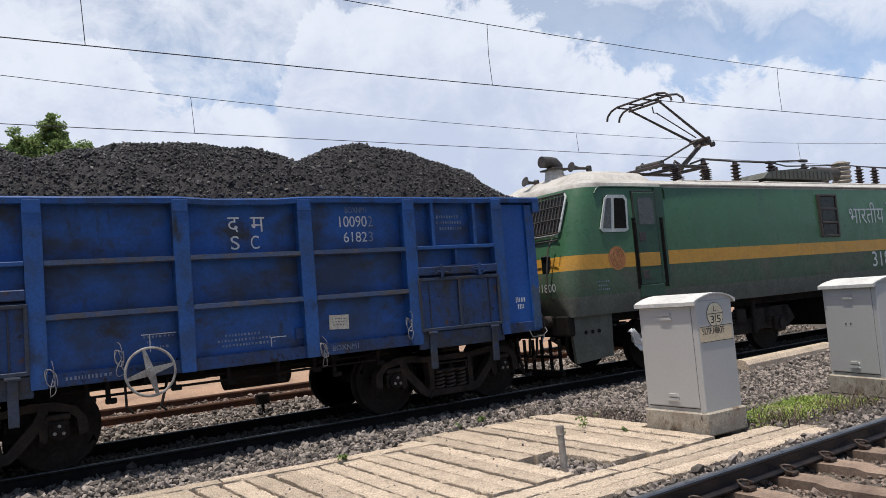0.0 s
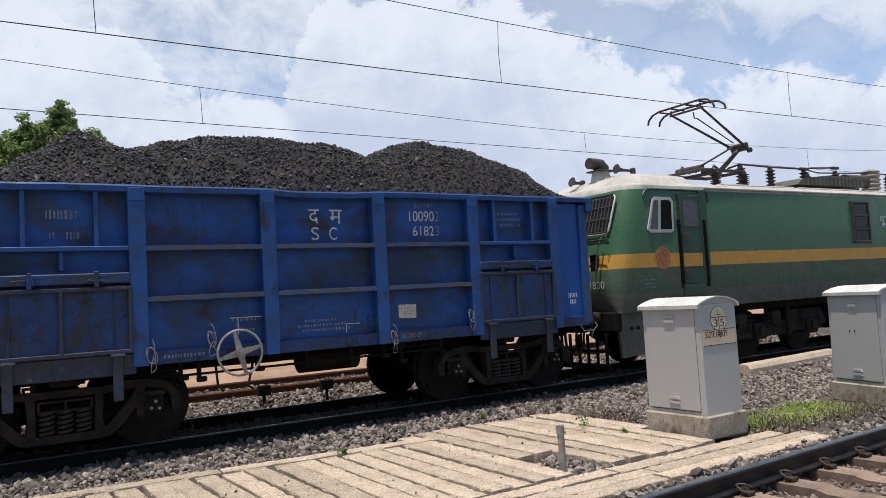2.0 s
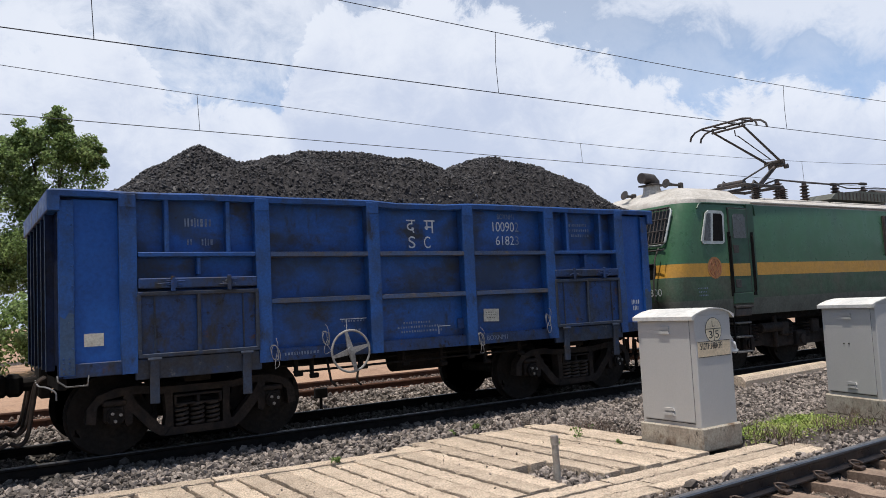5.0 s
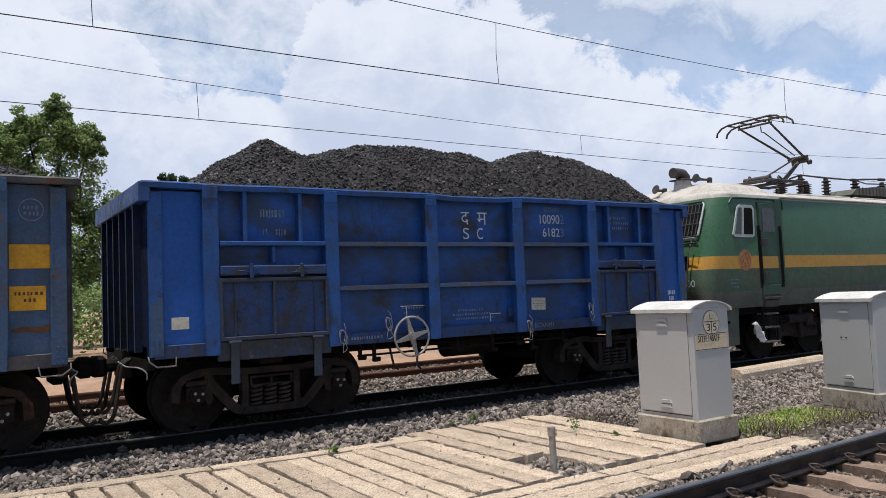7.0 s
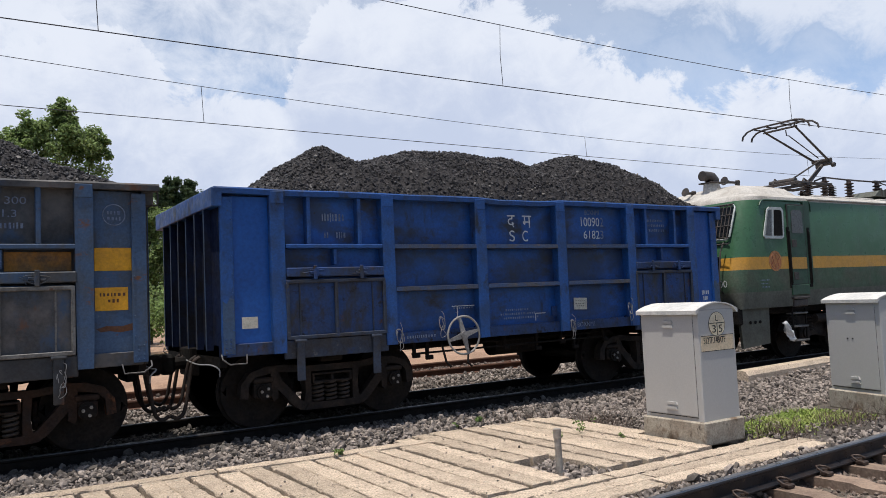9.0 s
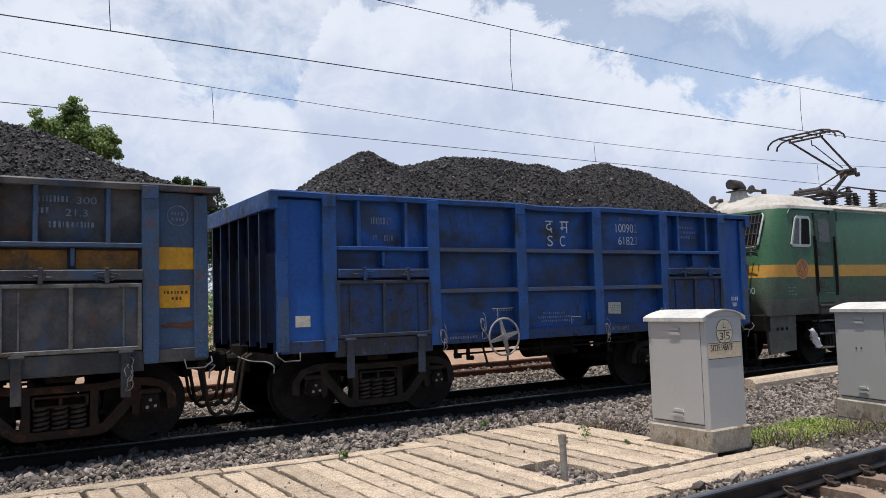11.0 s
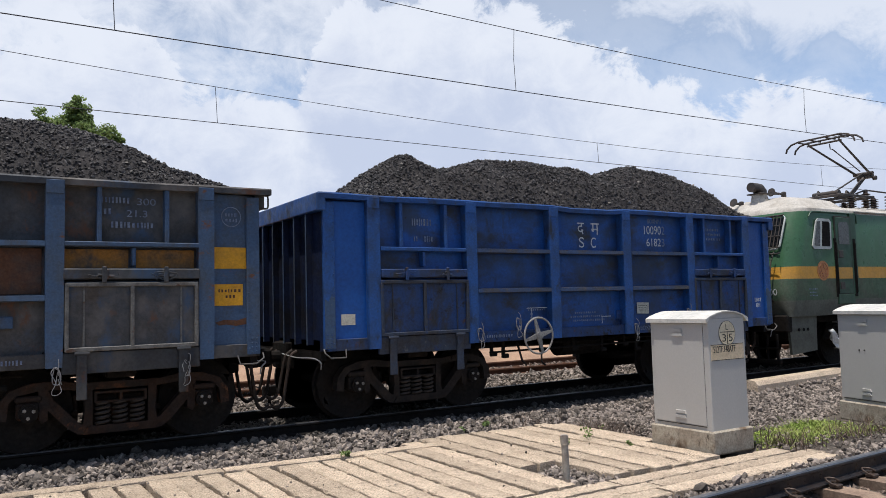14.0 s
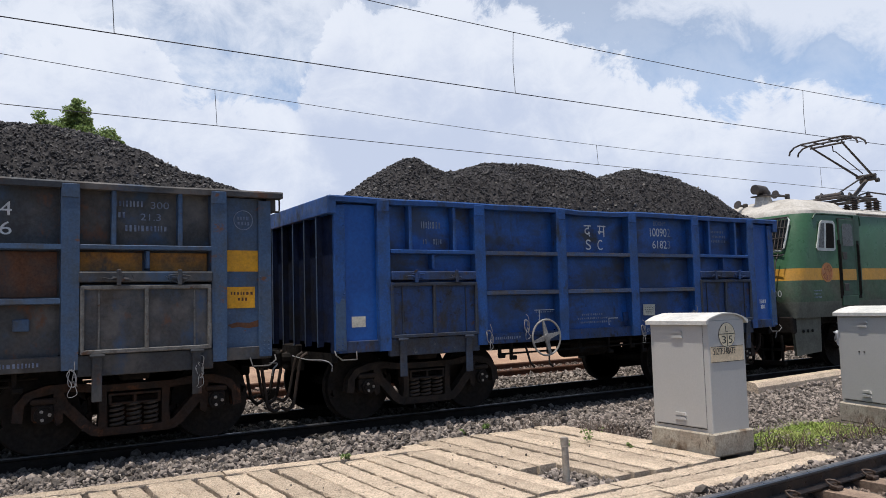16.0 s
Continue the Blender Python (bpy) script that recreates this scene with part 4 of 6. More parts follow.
        s.cyl((q * 4.9, 0, 0.90), (q * 5.22, 0, 0.90), 0.09, 0.09, 10)
        s.box((q * 5.27, -0.04, 0.90), (0.20, 0.30, 0.28), 0.05)
        s.box((q * 4.93, 0, 0.92), (0.14, 0.62, 0.40), 0.02)
        part("coupler", s, M_UNDER, w)
        for k, (y, sag, r) in enumerate(((-0.62, 0.62, 0.026), (-0.42, 0.30, 0.024), (0.12, 0.5, 0.026), (0.42, 0.36, 0.024))):
            s = Shape()
            s.tube(flow([(q * 4.95, y, 1.0), (q * 5.05, y, 0.92), (q * 5.10, y + 0.02, 0.74 - sag * 0.15), (q * 5.16, y + 0.03, 0.52 - sag * 0.35), (q * 5.25, y + 0.03, 0.42 - sag * 0.35), (q * 5.345, y + 0.03, 0.46 - sag * 0.35)]), r, 8)
            part("brake_hose", s, M_HOSE, w)
        s = Shape()
        s.tube(flow([(q * 4.93, -1.46, 0.78), (q * 4.94, -1.48, 0.87), (q * 5.02, -1.40, 0.93), (q * 5.06, -0.9, 0.92), (q * 5.04, -0.25, 0.95)]), 0.010, 6)
        part("uncoupling_lever", s, M_WIRE, w)
        for y in (-1.40, 1.40) if second else ():
            s = Shape()
            s.tube(flow([(q * 5.00, y, 3.16), (q * 5.07, y, 3.15), (q * 5.08, y, 3.06), (q * 5.07, y, 2.98), (q * 5.00, y, 2.97)]), 0.012, 6)
            part("end_handle", s, dirty, w)
    # brake gear below the floor
    s = Shape()
    s.cyl((-1.9, -0.55, 0.88), (1.9, -0.55, 0.86), 0.022, seg=8)
    s.cyl((-2.1, 0.5, 0.82), (2.1, 0.5, 0.84), 0.025, seg=8)
    s.cyl((-0.15, -0.75, 0.86), (0.75, -0.75, 0.86), 0.20, seg=18)
    s.cyl((1.05, 0.35, 0.90), (1.65, 0.35, 0.90), 0.15, seg=16)
    s.box((-0.55, -0.6, 0.92), (0.40, 0.10, 0.14), 0.02)
    s.cyl((-2.2, -1.2, 0.93), (2.2, -1.2, 0.93), 0.017, seg=8)
    s.cyl((-2.0, -1.32, 0.84), (1.9, -1.32, 0.86), 0.016, seg=8)
    for hx, hz, drop in ((-1.95, 0.92, 0.22), (-1.72, 0.90, 0.26), (-0.95, 0.93, 0.20), (-0.25, 0.92, 0.22), (0.42, 0.90, 0.28), (0.95, 0.93, 0.20), (1.25, 0.88, 0.30), (1.95, 0.92, 0.22)):
        s.box((hx, -1.30, hz), (0.055, 0.05, drop), 0.012)
        s.box((hx + 0.03, -1.31, hz - drop / 2), (0.13, 0.06, 0.07), 0.02)
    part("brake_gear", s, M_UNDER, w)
    s = Shape()
    s.cyl((-1.30, -1.36, 1.06), (-1.30, -1.70, 1.085), 0.022, seg=10)
    s.tube([(-1.55, -1.45, 0.98), (-1.57, -1.6, 0.70), (-1.50, -1.62, 0.62)], 0.017, 6)
    s.tube([(-1.05, -1.45, 0.98), (-1.18, -1.6, 0.66), (-1.12, -1.62, 0.6)], 0.017, 6)
    part("brake_shaft", s, M_UNDER, w)
    s = Shape()
    c = (-1.30, -1.70, 1.085)
    s.ring(c, 0.285, 0.016, "y", 40, 8)
    s.cyl((c[0], c[1] - 0.035, c[2]), (c[0], c[1] + 0.035, c[2]), 0.06, seg=16)
    for k in range(4):
        a = radians(14 + 90 * k)
        d, n = Vector((math.cos(a), 0, math.sin(a))), Vector((-math.sin(a), 0, math.cos(a)))
        o = Vector(c)
        quad = [o + d * 0.03 + n * 0.045, o + d * 0.03 - n * 0.045, o + d * 0.285 - n * 0.016, o + d * 0.285 + n * 0.016]
        verts = [p + Vector((0, dy, 0)) for dy in (-0.012, 0.012) for p in quad]
        s.add(verts, [(0, 1, 2, 3), (7, 6, 5, 4), (0, 4, 5, 1), (1, 5, 6, 2), (2, 6, 7, 3), (3, 7, 4, 0)])
    if not second:
        part("handwheel", s, M_HANDWHEEL, w, "pale grey four-spoked handbrake wheel")
    for q in (-1, 1):
        build_bogie(w, q * 3.262, iron)
    # loose tie wires
    rnd = random.Random(9 if second else 4)
    spots = [(-2.35, 1.16), (0.98, 1.12), (2.35, 1.35), (-1.62, 1.30)] if not second else [(3.95, 0.95), (2.52, 0.95)]
    for x0, z0 in spots:
        s = Shape()
        for turn in (0.6, 1.9):
            pts = [(x0 + 0.05 * math.sin(i * 0.8 + turn) + rnd.uniform(-0.02, 0.02), -1.612 - 0.010 * (i % 2), z0 - 0.02 + 0.10 * math.cos(i * 0.9 + turn)) for i in range(9)]
            s.tube(flow(pts, 3), 0.005, 5)
        pts = [(x0 + 0.035 * math.sin(i * 0.9) + rnd.uniform(-0.02, 0.02), -1.615 - 0.012 * (i % 3), z0 + 0.17 * math.cos(i * 0.5) - 0.010 * i) for i in range(11)]
        s.tube(flow(pts, 3), 0.004, 5)
        part("tie_wire", s, M_WIRE, w)
    return w


def dress_first_wagon(w):
    """Markings on the blue wagon's side."""
    y = -1.464
    lettering("lettering", "द", 0.20, side_pose(-0.19, y, 2.76), M_STENCIL, w)
    lettering("lettering", "म", 0.20, side_pose(0.12, y, 2.76), M_STENCIL, w)
    lettering("lettering", "S", 0.18, side_pose(-0.16, y, 2.53), M_STENCIL, w, width=0.115)
    lettering("lettering", "C", 0.18, side_pose(0.11, y, 2.53), M_STENCIL, w, width=0.115)
    lettering("lettering", "BOXNM1", 0.085, side_pose(1.52, y, 3.00), M_STENCIL_FAINT, w, width=0.34)
    lettering("lettering", "10090", 0.155, side_pose(1.42, y, 2.80), M_STENCIL, w, width=0.435)
    lettering("lettering", "2", 0.155, side_pose(1.875, y, 2.80), M_STENCIL_FAINT, w, width=0.075)
    lettering("lettering", "6182", 0.145, side_pose(1.47, y, 2.58), M_STENCIL, w, width=0.375)
    lettering("lettering", "3", 0.145, side_pose(1.865, y, 2.58), M_STENCIL_FAINT, w, width=0.075)
    lettering("lettering", "BOXNM1", 0.075, side_pose(1.14, -1.544, 1.07), M_STENCIL_FAINT, w, width=0.40)
    bars("faded_writing", 3.05, y, 2.90, [(0.0, 0.42), (0.0, 0.48), (0.05, 0.4)], M_STENCIL_FAINT, w, seed=2)
    bars("faded_writing", -3.45, y, 2.80, [(0.0, 0.36)], M_STENCIL_FAINT, w, h=0.12, seed=3)
    bars("faded_writing", -3.42, y, 2.56, [(0.0, 0.08)], M_STENCIL_FAINT, w, h=0.10, seed=4)
    bars("faded_writing", -3.24, y, 2.56, [(0.0, 0.14)], M_STENCIL_FAINT, w, h=0.10, seed=9)
    bars("faded_writing", -1.32, y, 1.48, [(0.0, 0.36), (0.04, 0.06), (0.04, 0.26)], M_STENCIL_FAINT, w, h=0.03, gap=0.035, seed=5)
    bars("faded_writing", -0.42, y, 1.40, [(0.1, 0.45), (0.0, 0.75), (0.06, 0.7)], M_STENCIL_FAINT, w, h=0.035, gap=0.03, seed=6)
    bars("faded_writing", -2.2, -1.544, 1.08, [(0.0, 0.5)], M_STENCIL_FAINT, w, h=0.05, seed=7)
    bars("faded_writing", 4.42, -1.509, 1.50, [(0.0, 0.20), (0.03, 0.14)], M_STENCIL, w, h=0.09, gap=0.02, seed=8)
    s = Shape()
    s.box((-0.02 + 0.42, y, 1.34), (0.22, 0.004, 0.012), 0.0005).box((0.30, y, 1.28), (0.012, 0.004, 0.12), 0.0005)
    s.box((-1.32 + 0.19, y, 1.525), (0.42, 0.004, 0.012), 0.0005).box((-1.24, y, 1.42), (0.012, 0.004, 0.22), 0.0005)
    tagged(part("stencil_lines", s, M_STENCIL, w), kind="stuff")
    for x, z, wd, ht, tilt in ((1.30, 1.46, 0.30, 0.20, 2), (-4.53, 1.445, 0.215, 0.15, 0)):
        s = Shape()
        s.box((0, 0, 0), (wd, 0.006, ht), 0.001)
        lab = part("paper_label", s, M_PLATE, w, at=pose(x, -1.466 if x > 0 else -1.510, z, 0, tilt, 0))
        if x > 0:
            bars("print", -wd / 2 + 0.03, -0.005, 0.04, [(0, wd - 0.07), (0, wd - 0.10), (0.02, wd - 0.12)], M_BLACK, lab, h=0.012, gap=0.03, seed=5)
    s = Shape()
    s.box((0.82 - 0.10, -1.475, 1.36), (0.16, 0.03, 0.16), 0.01)
    part("label_clip_plate", s, M_BLUE_DIRTY, w)


def dress_second_wagon(w):
    """Yellow squares and stencils on the faded wagon's leading end."""
    y = -1.507
    s = Shape()
    s.box((4.525, -1.476, 2.12), (0.46, 0.06, 2.0), 0.004)
    part("corner_sheet", s, M_FADED_POST, w)
    y = -1.511
    for x, z, wd, ht in ((4.54, 2.295, 0.44, 0.275), (4.505, 1.82, 0.37, 0.275)):
        s = Shape()
        s.box((x, y, z), (wd, 0.006, ht), 0.002)
        part("yellow_square", s, M_YELLOW, w)
    bars("faded_writing", 4.37, y - 0.004, 1.85, [(0.0, 0.28), (0.09, 0.12)], M_RUSTY_PANEL, w, h=0.045, gap=0.03, seed=3)
    s = Shape()
    s.ring((4.545, y, 2.83), 0.125, 0.006, "y", 32, 5)
    part("stencil_ring", s, M_STENCIL_FAINT, w)
    bars("faded_writing", 4.465, y, 2.83, [(0.0, 0.16), (0.0, 0.16)], M_STENCIL_FAINT, w, h=0.05, gap=0.02, seed=4)
    y = -1.464
    lettering("lettering", "300", 0.085, side_pose(3.40, y, 2.94), M_STENCIL_FAINT, w, width=0.22)
    lettering("lettering", "21.3", 0.085, side_pose(3.28, y, 2.79), M_STENCIL_FAINT, w, width=0.24)
    bars("faded_writing", 3.10, y, 2.65, [(0.0, 0.5)], M_STENCIL_FAINT, w, h=0.08, seed=5)
    bars("faded_writing", 2.98, y, 2.95, [(0.0, 0.34), (0.0, 0.14)], M_STENCIL_FAINT, w, h=0.08, gap=0.06, seed=6)
    lettering("lettering", "4", 0.16, side_pose(1.78, y, 2.80), M_STENCIL, w, width=0.12)
    lettering("lettering", "6", 0.15, side_pose(1.78, y, 2.58), M_STENCIL, w, width=0.12)
    s = Shape()
    s.prism([(4.33, 1.47), (4.44, 1.50), (4.62, 1.49), (4.76, 1.53), (4.75, 1.44), (4.60, 1.42), (4.47, 1.44), (4.38, 1.43)], -1.5105, -1.507)
    part("rust_stain", s, M_RUSTY_PANEL, w)
    for a, b in ((2.60, 3.30), (3.39, 4.08)):
        s = Shape()
        s.box(((a + b) / 2, y, 2.28), (b - a, 0.005, 0.22), 0.001)
        part("ochre_band", s, M_ORANGE, w)
    s = Shape()
    s.box((1.665, y + 0.001, 2.13), (1.40, 0.006, 0.52), 0.002)
    part("rusty_patch", s, M_RUSTY_PANEL, w)
    s = Shape()
    s.box((2.0, -1.49, 1.55), (0.17, 0.09, 0.14), 0.012)
    part("label_holder", s, M_FADED_POST, w)
    bars("faded_writing", 1.75, -1.544, 1.07, [(0.0, 0.42)], M_STENCIL_FAINT, w, h=0.06, seed=8)


def build_coal(x, crest, seed, label):
    """Heaped coal: a rough heap surface with lumps lying in it."""
    rng = np.random.default_rng(seed)
    cx, cz = np.array(crest).T

    def height(px, py):
        h = np.interp(px, cx, cz)
        skew = 0.10 * np.sin(px * 1.3 + seed) * (1 - np.minimum(np.abs(py) / 1.43, 1))
        fall = np.clip(np.abs(py - skew) / 1.43, 0, 1) ** 2.3
        z = 3.18 + np.maximum(h - 3.18, 0) * (1 - fall)
        for k, (a, b, c) in enumerate(((2.3, 0.06, 0.0), (5.1, 0.03, 1.7), (11.0, 0.016, 0.4))):
            z = z + b * np.sin(a * px + c + seed) * np.cos(a * 1.13 * py + 2 * c) * np.clip((1 - fall) * 2, 0.1, 1)
        return z
    nx, ny = 240, 76
    gx, gy = np.meshgrid(np.linspace(-4.84, 4.84, nx), np.linspace(-1.445, 1.445, ny), indexing="ij")
    gz = height(gx, gy) + rng.normal(0, 0.012, gx.shape)
    gz[0, :] = gz[-1, :] = 3.12
    gz[:, 0] = gz[:, -1] = 3.12
    v = np.stack([gx, gy, gz], -1).reshape(-1, 3)
    i, j = np.meshgrid(np.arange(nx - 1), np.arange(ny - 1), indexing="ij")
    a = (i * ny + j).ravel()
    f = np.stack([a, a + ny, a + ny + 1, a + 1], 1)
    root = thing("coal_load", label, "coal", "coal loads", at=pose(x, 0, 0))
    part("coal_bed", raw_mesh("coal_bed", v, f, M_COAL, False), M_COAL, root)
    n = 60000
    px, py = rng.uniform(-4.80, 4.80, n), rng.uniform(-1.435, 1.435, n)
    s = 0.014 + 0.046 * rng.random(n) ** 4 + np.where(rng.random(n) < 0.006, 0.05 * rng.random(n), 0)
    pz = height(px, py) + s * 0.22
    lump = part("loose_coal", stones("loose_coal", np.stack([px, py, pz], 1), s, M_LUMP, seed, 0.9), M_LUMP, root)
    tagged(lump, kind="stuff")
    n = 520
    px, py = rng.uniform(-4.75, 4.75, n), rng.uniform(-1.42, 1.42, n)
    s = 0.03 + 0.055 * rng.random(n) ** 2
    shale = part("pale_shale", stones("pale_shale", np.stack([px, py, height(px, py) + s * 0.3], 1), s, M_SHALE, seed + 1, 0.5), M_SHALE, root, "pale grey shale among the coal")
    tagged(shale, kind="stuff")
    return root


CREST_ONE = [(-4.75, 3.05), (-4.1, 3.37), (-3.5, 3.73), (-2.95, 4.11), (-2.65, 4.03), (-2.35, 3.94), (-1.9, 4.06), (-1.4, 4.14), (-0.4, 4.18), (0.5, 4.17), (1.0, 4.07),
             (1.35, 3.95), (1.8, 4.15), (2.5, 4.27), (3.1, 4.26), (3.7, 4.14), (4.3, 3.89), (4.8, 3.50)]
CREST_TWO = [(-4.75, 3.03), (-4.0, 3.43), (-3.2, 3.88), (-2.0, 4.13), (-1.0, 4.03), (0.0, 4.15), (1.2, 4.23), (2.0, 4.16), (2.7, 4.06), (3.4, 3.87), (3.9, 3.67), (4.4, 3.41), (4.8, 3.23)]


# ---- locomotive ----
def build_locomotive(x):
    loco = thing("electric_locomotive", "green electric locomotive with yellow band, grey skirt and raised pantograph", "locomotive", at=pose(x, 0, 0))
    # outer shell, ring by ring: height, half width, rear end, leading end, corner radius
    rings = [(1.16, 1.50, 5.60, 25.9, 0.10), (1.50, 1.54, 5.50, 26.0, 0.28), (1.72, 1.54, 5.50, 26.0, 0.36), (1.96, 1.54, 5.56, 25.95, 0.38), (2.22, 1.54, 5.64, 25.9, 0.40),
             (2.55, 1.54, 5.73, 25.8, 0.40), (3.42, 1.52, 6.02, 25.5, 0.40), (3.50, 1.50, 6.06, 25.4, 0.40), (3.55, 1.42, 6.14, 25.3, 0.38), (3.61, 1.20, 6.40, 25.0, 0.34),
             (3.67, 0.90, 6.75, 24.6, 0.36), (3.70, 0.55, 7.2, 24.2, 0.36)]
    mats = [M_LGREY, M_GREEN, M_LYELLOW, M_ROOF, M_DUSTGREEN]
    band = [0, 4, 4, 2, 1, 1, 3, 3, 3, 3, 3]
    s = Shape()
    per = 0
    for z, hw, xa, xb, r in rings:
        loop = []
        for cx, cy, a0 in ((xb - r, hw - r, 0), (xa + r, hw - r, 90), (xa + r, -hw + r, 180), (xb - r, -hw + r, 270)):
            for k in range(7):
                a = radians(a0 + 15 * k)
                loop.append((cx + r * math.cos(a), cy + r * math.sin(a), z))
        per = len(loop)
        s.v += loop
    for i in range(len(rings) - 1):
        for k in range(per):
            j = (k + 1) % per
            s.f.append((i * per + k, i * per + j, (i + 1) * per + j, (i + 1) * per + k))
            s.m.append(band[i])
    s.f += [tuple(range((len(rings) - 1) * per, len(rings) * per)), tuple(reversed(range(per)))]
    s.m += [3, 0]
    part("body", s, mats, loco)
    # roof gutter and hatch covers
    for o in (-1, 1):
        s = Shape()
        s.box((16.6, o * 1.53, 3.475), (17.0, 0.05, 0.035), 0.008)
        part("gutter", s, M_ROOF, loco)
    for i in range(5):
        s = Shape()
        s.box((11.0 + 2.9 * i, 0, 3.69), (2.7, 1.5, 0.10), 0.04)
        part("roof_hatch", s, M_ROOF, loco)
    # near side fittings
    for o in (-1, 1):
        y = o * 1.545
        s = Shape()
        fr = [(6.40, 2.66), (6.58, 3.22), (6.66, 3.27), (7.06, 3.27), (7.13, 3.20), (7.10, 2.64), (7.03, 2.60), (6.46, 2.60)]
        s.prism(fr, y, y + o * 0.025)
        win = part("cab_window", s, M_WHITEFRAME, loco)
        s = Shape()
        s.prism([(6.46, 2.67), (6.60, 3.18), (6.64, 3.21), (6.72, 3.21), (6.66, 2.66)], y + o * 0.012, y + o * 0.032)
        part("pane", s, M_PANE_GREY, win)
        # flat black sheet stands for the unlit cab seen through the opening
        s = Shape()
        s.prism([(6.74, 2.66), (6.80, 3.21), (7.03, 3.21), (7.07, 3.17), (7.05, 2.66)], y + o * 0.012, y + o * 0.028)
        part("open_half", s, M_UNDER, win, "dark sheet painted as shade in the sliding window's open half")
        part("door_seal", Shape().box((7.59, y - o * 0.004, 2.47), (0.62, 0.02, 1.76), 0.004), M_BLACK, loco)
        s = Shape()
        s.box((7.59, y, 2.47), (0.56, 0.03, 1.70), 0.012)
        s.box((7.59, y - o * 0.002, 1.50), (0.62, 0.05, 0.22), 0.01)
        door = part("cab_door", s, M_DOOR_SHADE_GREEN, loco)
        s = Shape()
        s.prism([(7.40, 2.72), (7.40, 3.16), (7.46, 3.22), (7.74, 3.22), (7.80, 3.16), (7.80, 2.72)], y + o * 0.01, y + o * 0.024)
        part("door_pane", s, M_PANE_GREY, door)
        for z in (2.50, 1.80):
            part("lock_plate", Shape().box((7.45, y + o * 0.02, z), (0.16, 0.02, 0.16), 0.01), M_DARKMETAL, door)
        s = Shape()
        s.box((7.59, y + o * 0.001, 2.075), (0.555, 0.035, 0.25), 0.002)
        part("band_on_door", s, M_LYELLOW, door)
        for px, z0, z1 in ((7.28, 1.62, 2.78), (8.0, 1.62, 2.78)):
            s = Shape()
            s.tube([(px, y, z0), (px, y + o * 0.03, z0 + 0.03), (px, y + o * 0.03, z1 - 0.03), (px, y, z1)], 0.015, 8)
            part("grab_rail", s, M_UNDER, loco)
            # flat dark strip painted in for the shade of the rail's slot
            part("rail_recess", Shape().box((px, y - o * 0.004, (z0 + z1) / 2), (0.095, 0.03, z1 - z0 + 0.14), 0.004), M_UNDER, loco)
        # flush pocket panel; its darker green stands for shade in the recess
        s = Shape()
        s.box((8.0, y, 2.52), (0.22, 0.012, 1.82), 0.004)
        part("door_pocket", s, M_DOOR_SHADE_GREEN, loco)
        s = Shape()
        s.box((7.59, y - o * 0.02, 1.33), (0.58, 0.10, 0.05), 0.01)
        s.box((7.59, y - o * 0.06, 1.22), (0.5, 0.12, 0.16), 0.02)
        part("door_sill", s, M_DARKMETAL, loco)
        for cx in (13.55, 17.6):
            s = Shape()
            s.box((cx, y, 2.82), (0.74, 0.03, 0.98), 0.01)
            v = part("side_vent", s, M_DARKMETAL, loco, "dark framed window grille")
            s = Shape()
            for z in (2.44, 2.76, 3.06):
                s.box((cx, y + o * 0.012, z + 0.06), (0.52, 0.02, 0.25), 0.006)
            part("grille_pane", s, M_GLASSDARK, v)
            s = Shape()
            for z in (2.36, 2.66, 2.97, 3.28):
                s.box((cx, y + o * 0.03, z), (0.70, 0.03, 0.05), 0.006)
            for dx in (-0.33, 0.33):
                s.box((cx + dx, y + o * 0.03, 2.82), (0.05, 0.03, 0.92), 0.006)
            part("grille_bar", s, M_DARKMETAL, v)
    y = -1.548
    s = Shape()
    s.cyl((6.77, y + 0.01, 2.13), (6.77, y, 2.13), 0.215, seg=32)
    em = part("emblem", s, M_EMBLEM, loco, "round red-brown painted emblem")
    s = Shape()
    s.ring((6.77, y, 2.13), 0.165, 0.006, "y", 28, 5)
    s.ring((6.77, y, 2.13), 0.07, 0.006, "y", 20, 5)
    for k in range(6):
        a = radians(60 * k + 20)
        s.box((6.77 + 0.115 * math.cos(a), y - 0.002, 2.13 + 0.115 * math.sin(a)), (0.03, 0.008, 0.05), 0.002)
    part("emblem_lines", s, M_EMBLEM_LINE, em)
    # moulding over the cab window and door, and down behind the door
    part("drip_moulding", Shape().tube(flow([(6.36, y + 0.01, 3.30), (6.46, y + 0.01, 3.40), (6.7, y + 0.015, 3.42), (7.9, y + 0.015, 3.42), (8.14, y + 0.01, 3.40), (8.18, y + 0.005, 3.2)], 4), 0.016, 6), M_DOOR_SHADE_GREEN, loco)
    lettering("lettering", "भारतीय रेल", 0.50, side_pose(14.42, y, 2.62), M_STENCIL, loco)
    lettering("lettering", "31800", 0.36, side_pose(15.2, y, 1.58), M_STENCIL, loco, width=1.35)
    bars("faded_writing", 6.22, y, 1.72, [(0.0, 0.3), (0.02, 0.25), (0.02, 0.28)], M_STENCIL_FAINT, loco, h=0.03, gap=0.04, seed=3)
    # end face: screens with bar grille, stripe plates, number, lamps
    lean = math.degrees(math.atan2(0.29, 0.87))
    face = pose(5.865, 0, 2.985, 0, lean, 0)
    s = Shape()
    for o in (-1, 1):
        s.box((-0.012, o * 0.66, 0.0), (0.03, 1.16, 0.66), 0.01)
    ws = part("windscreen", s, M_GLASSDARK, loco, at=face)
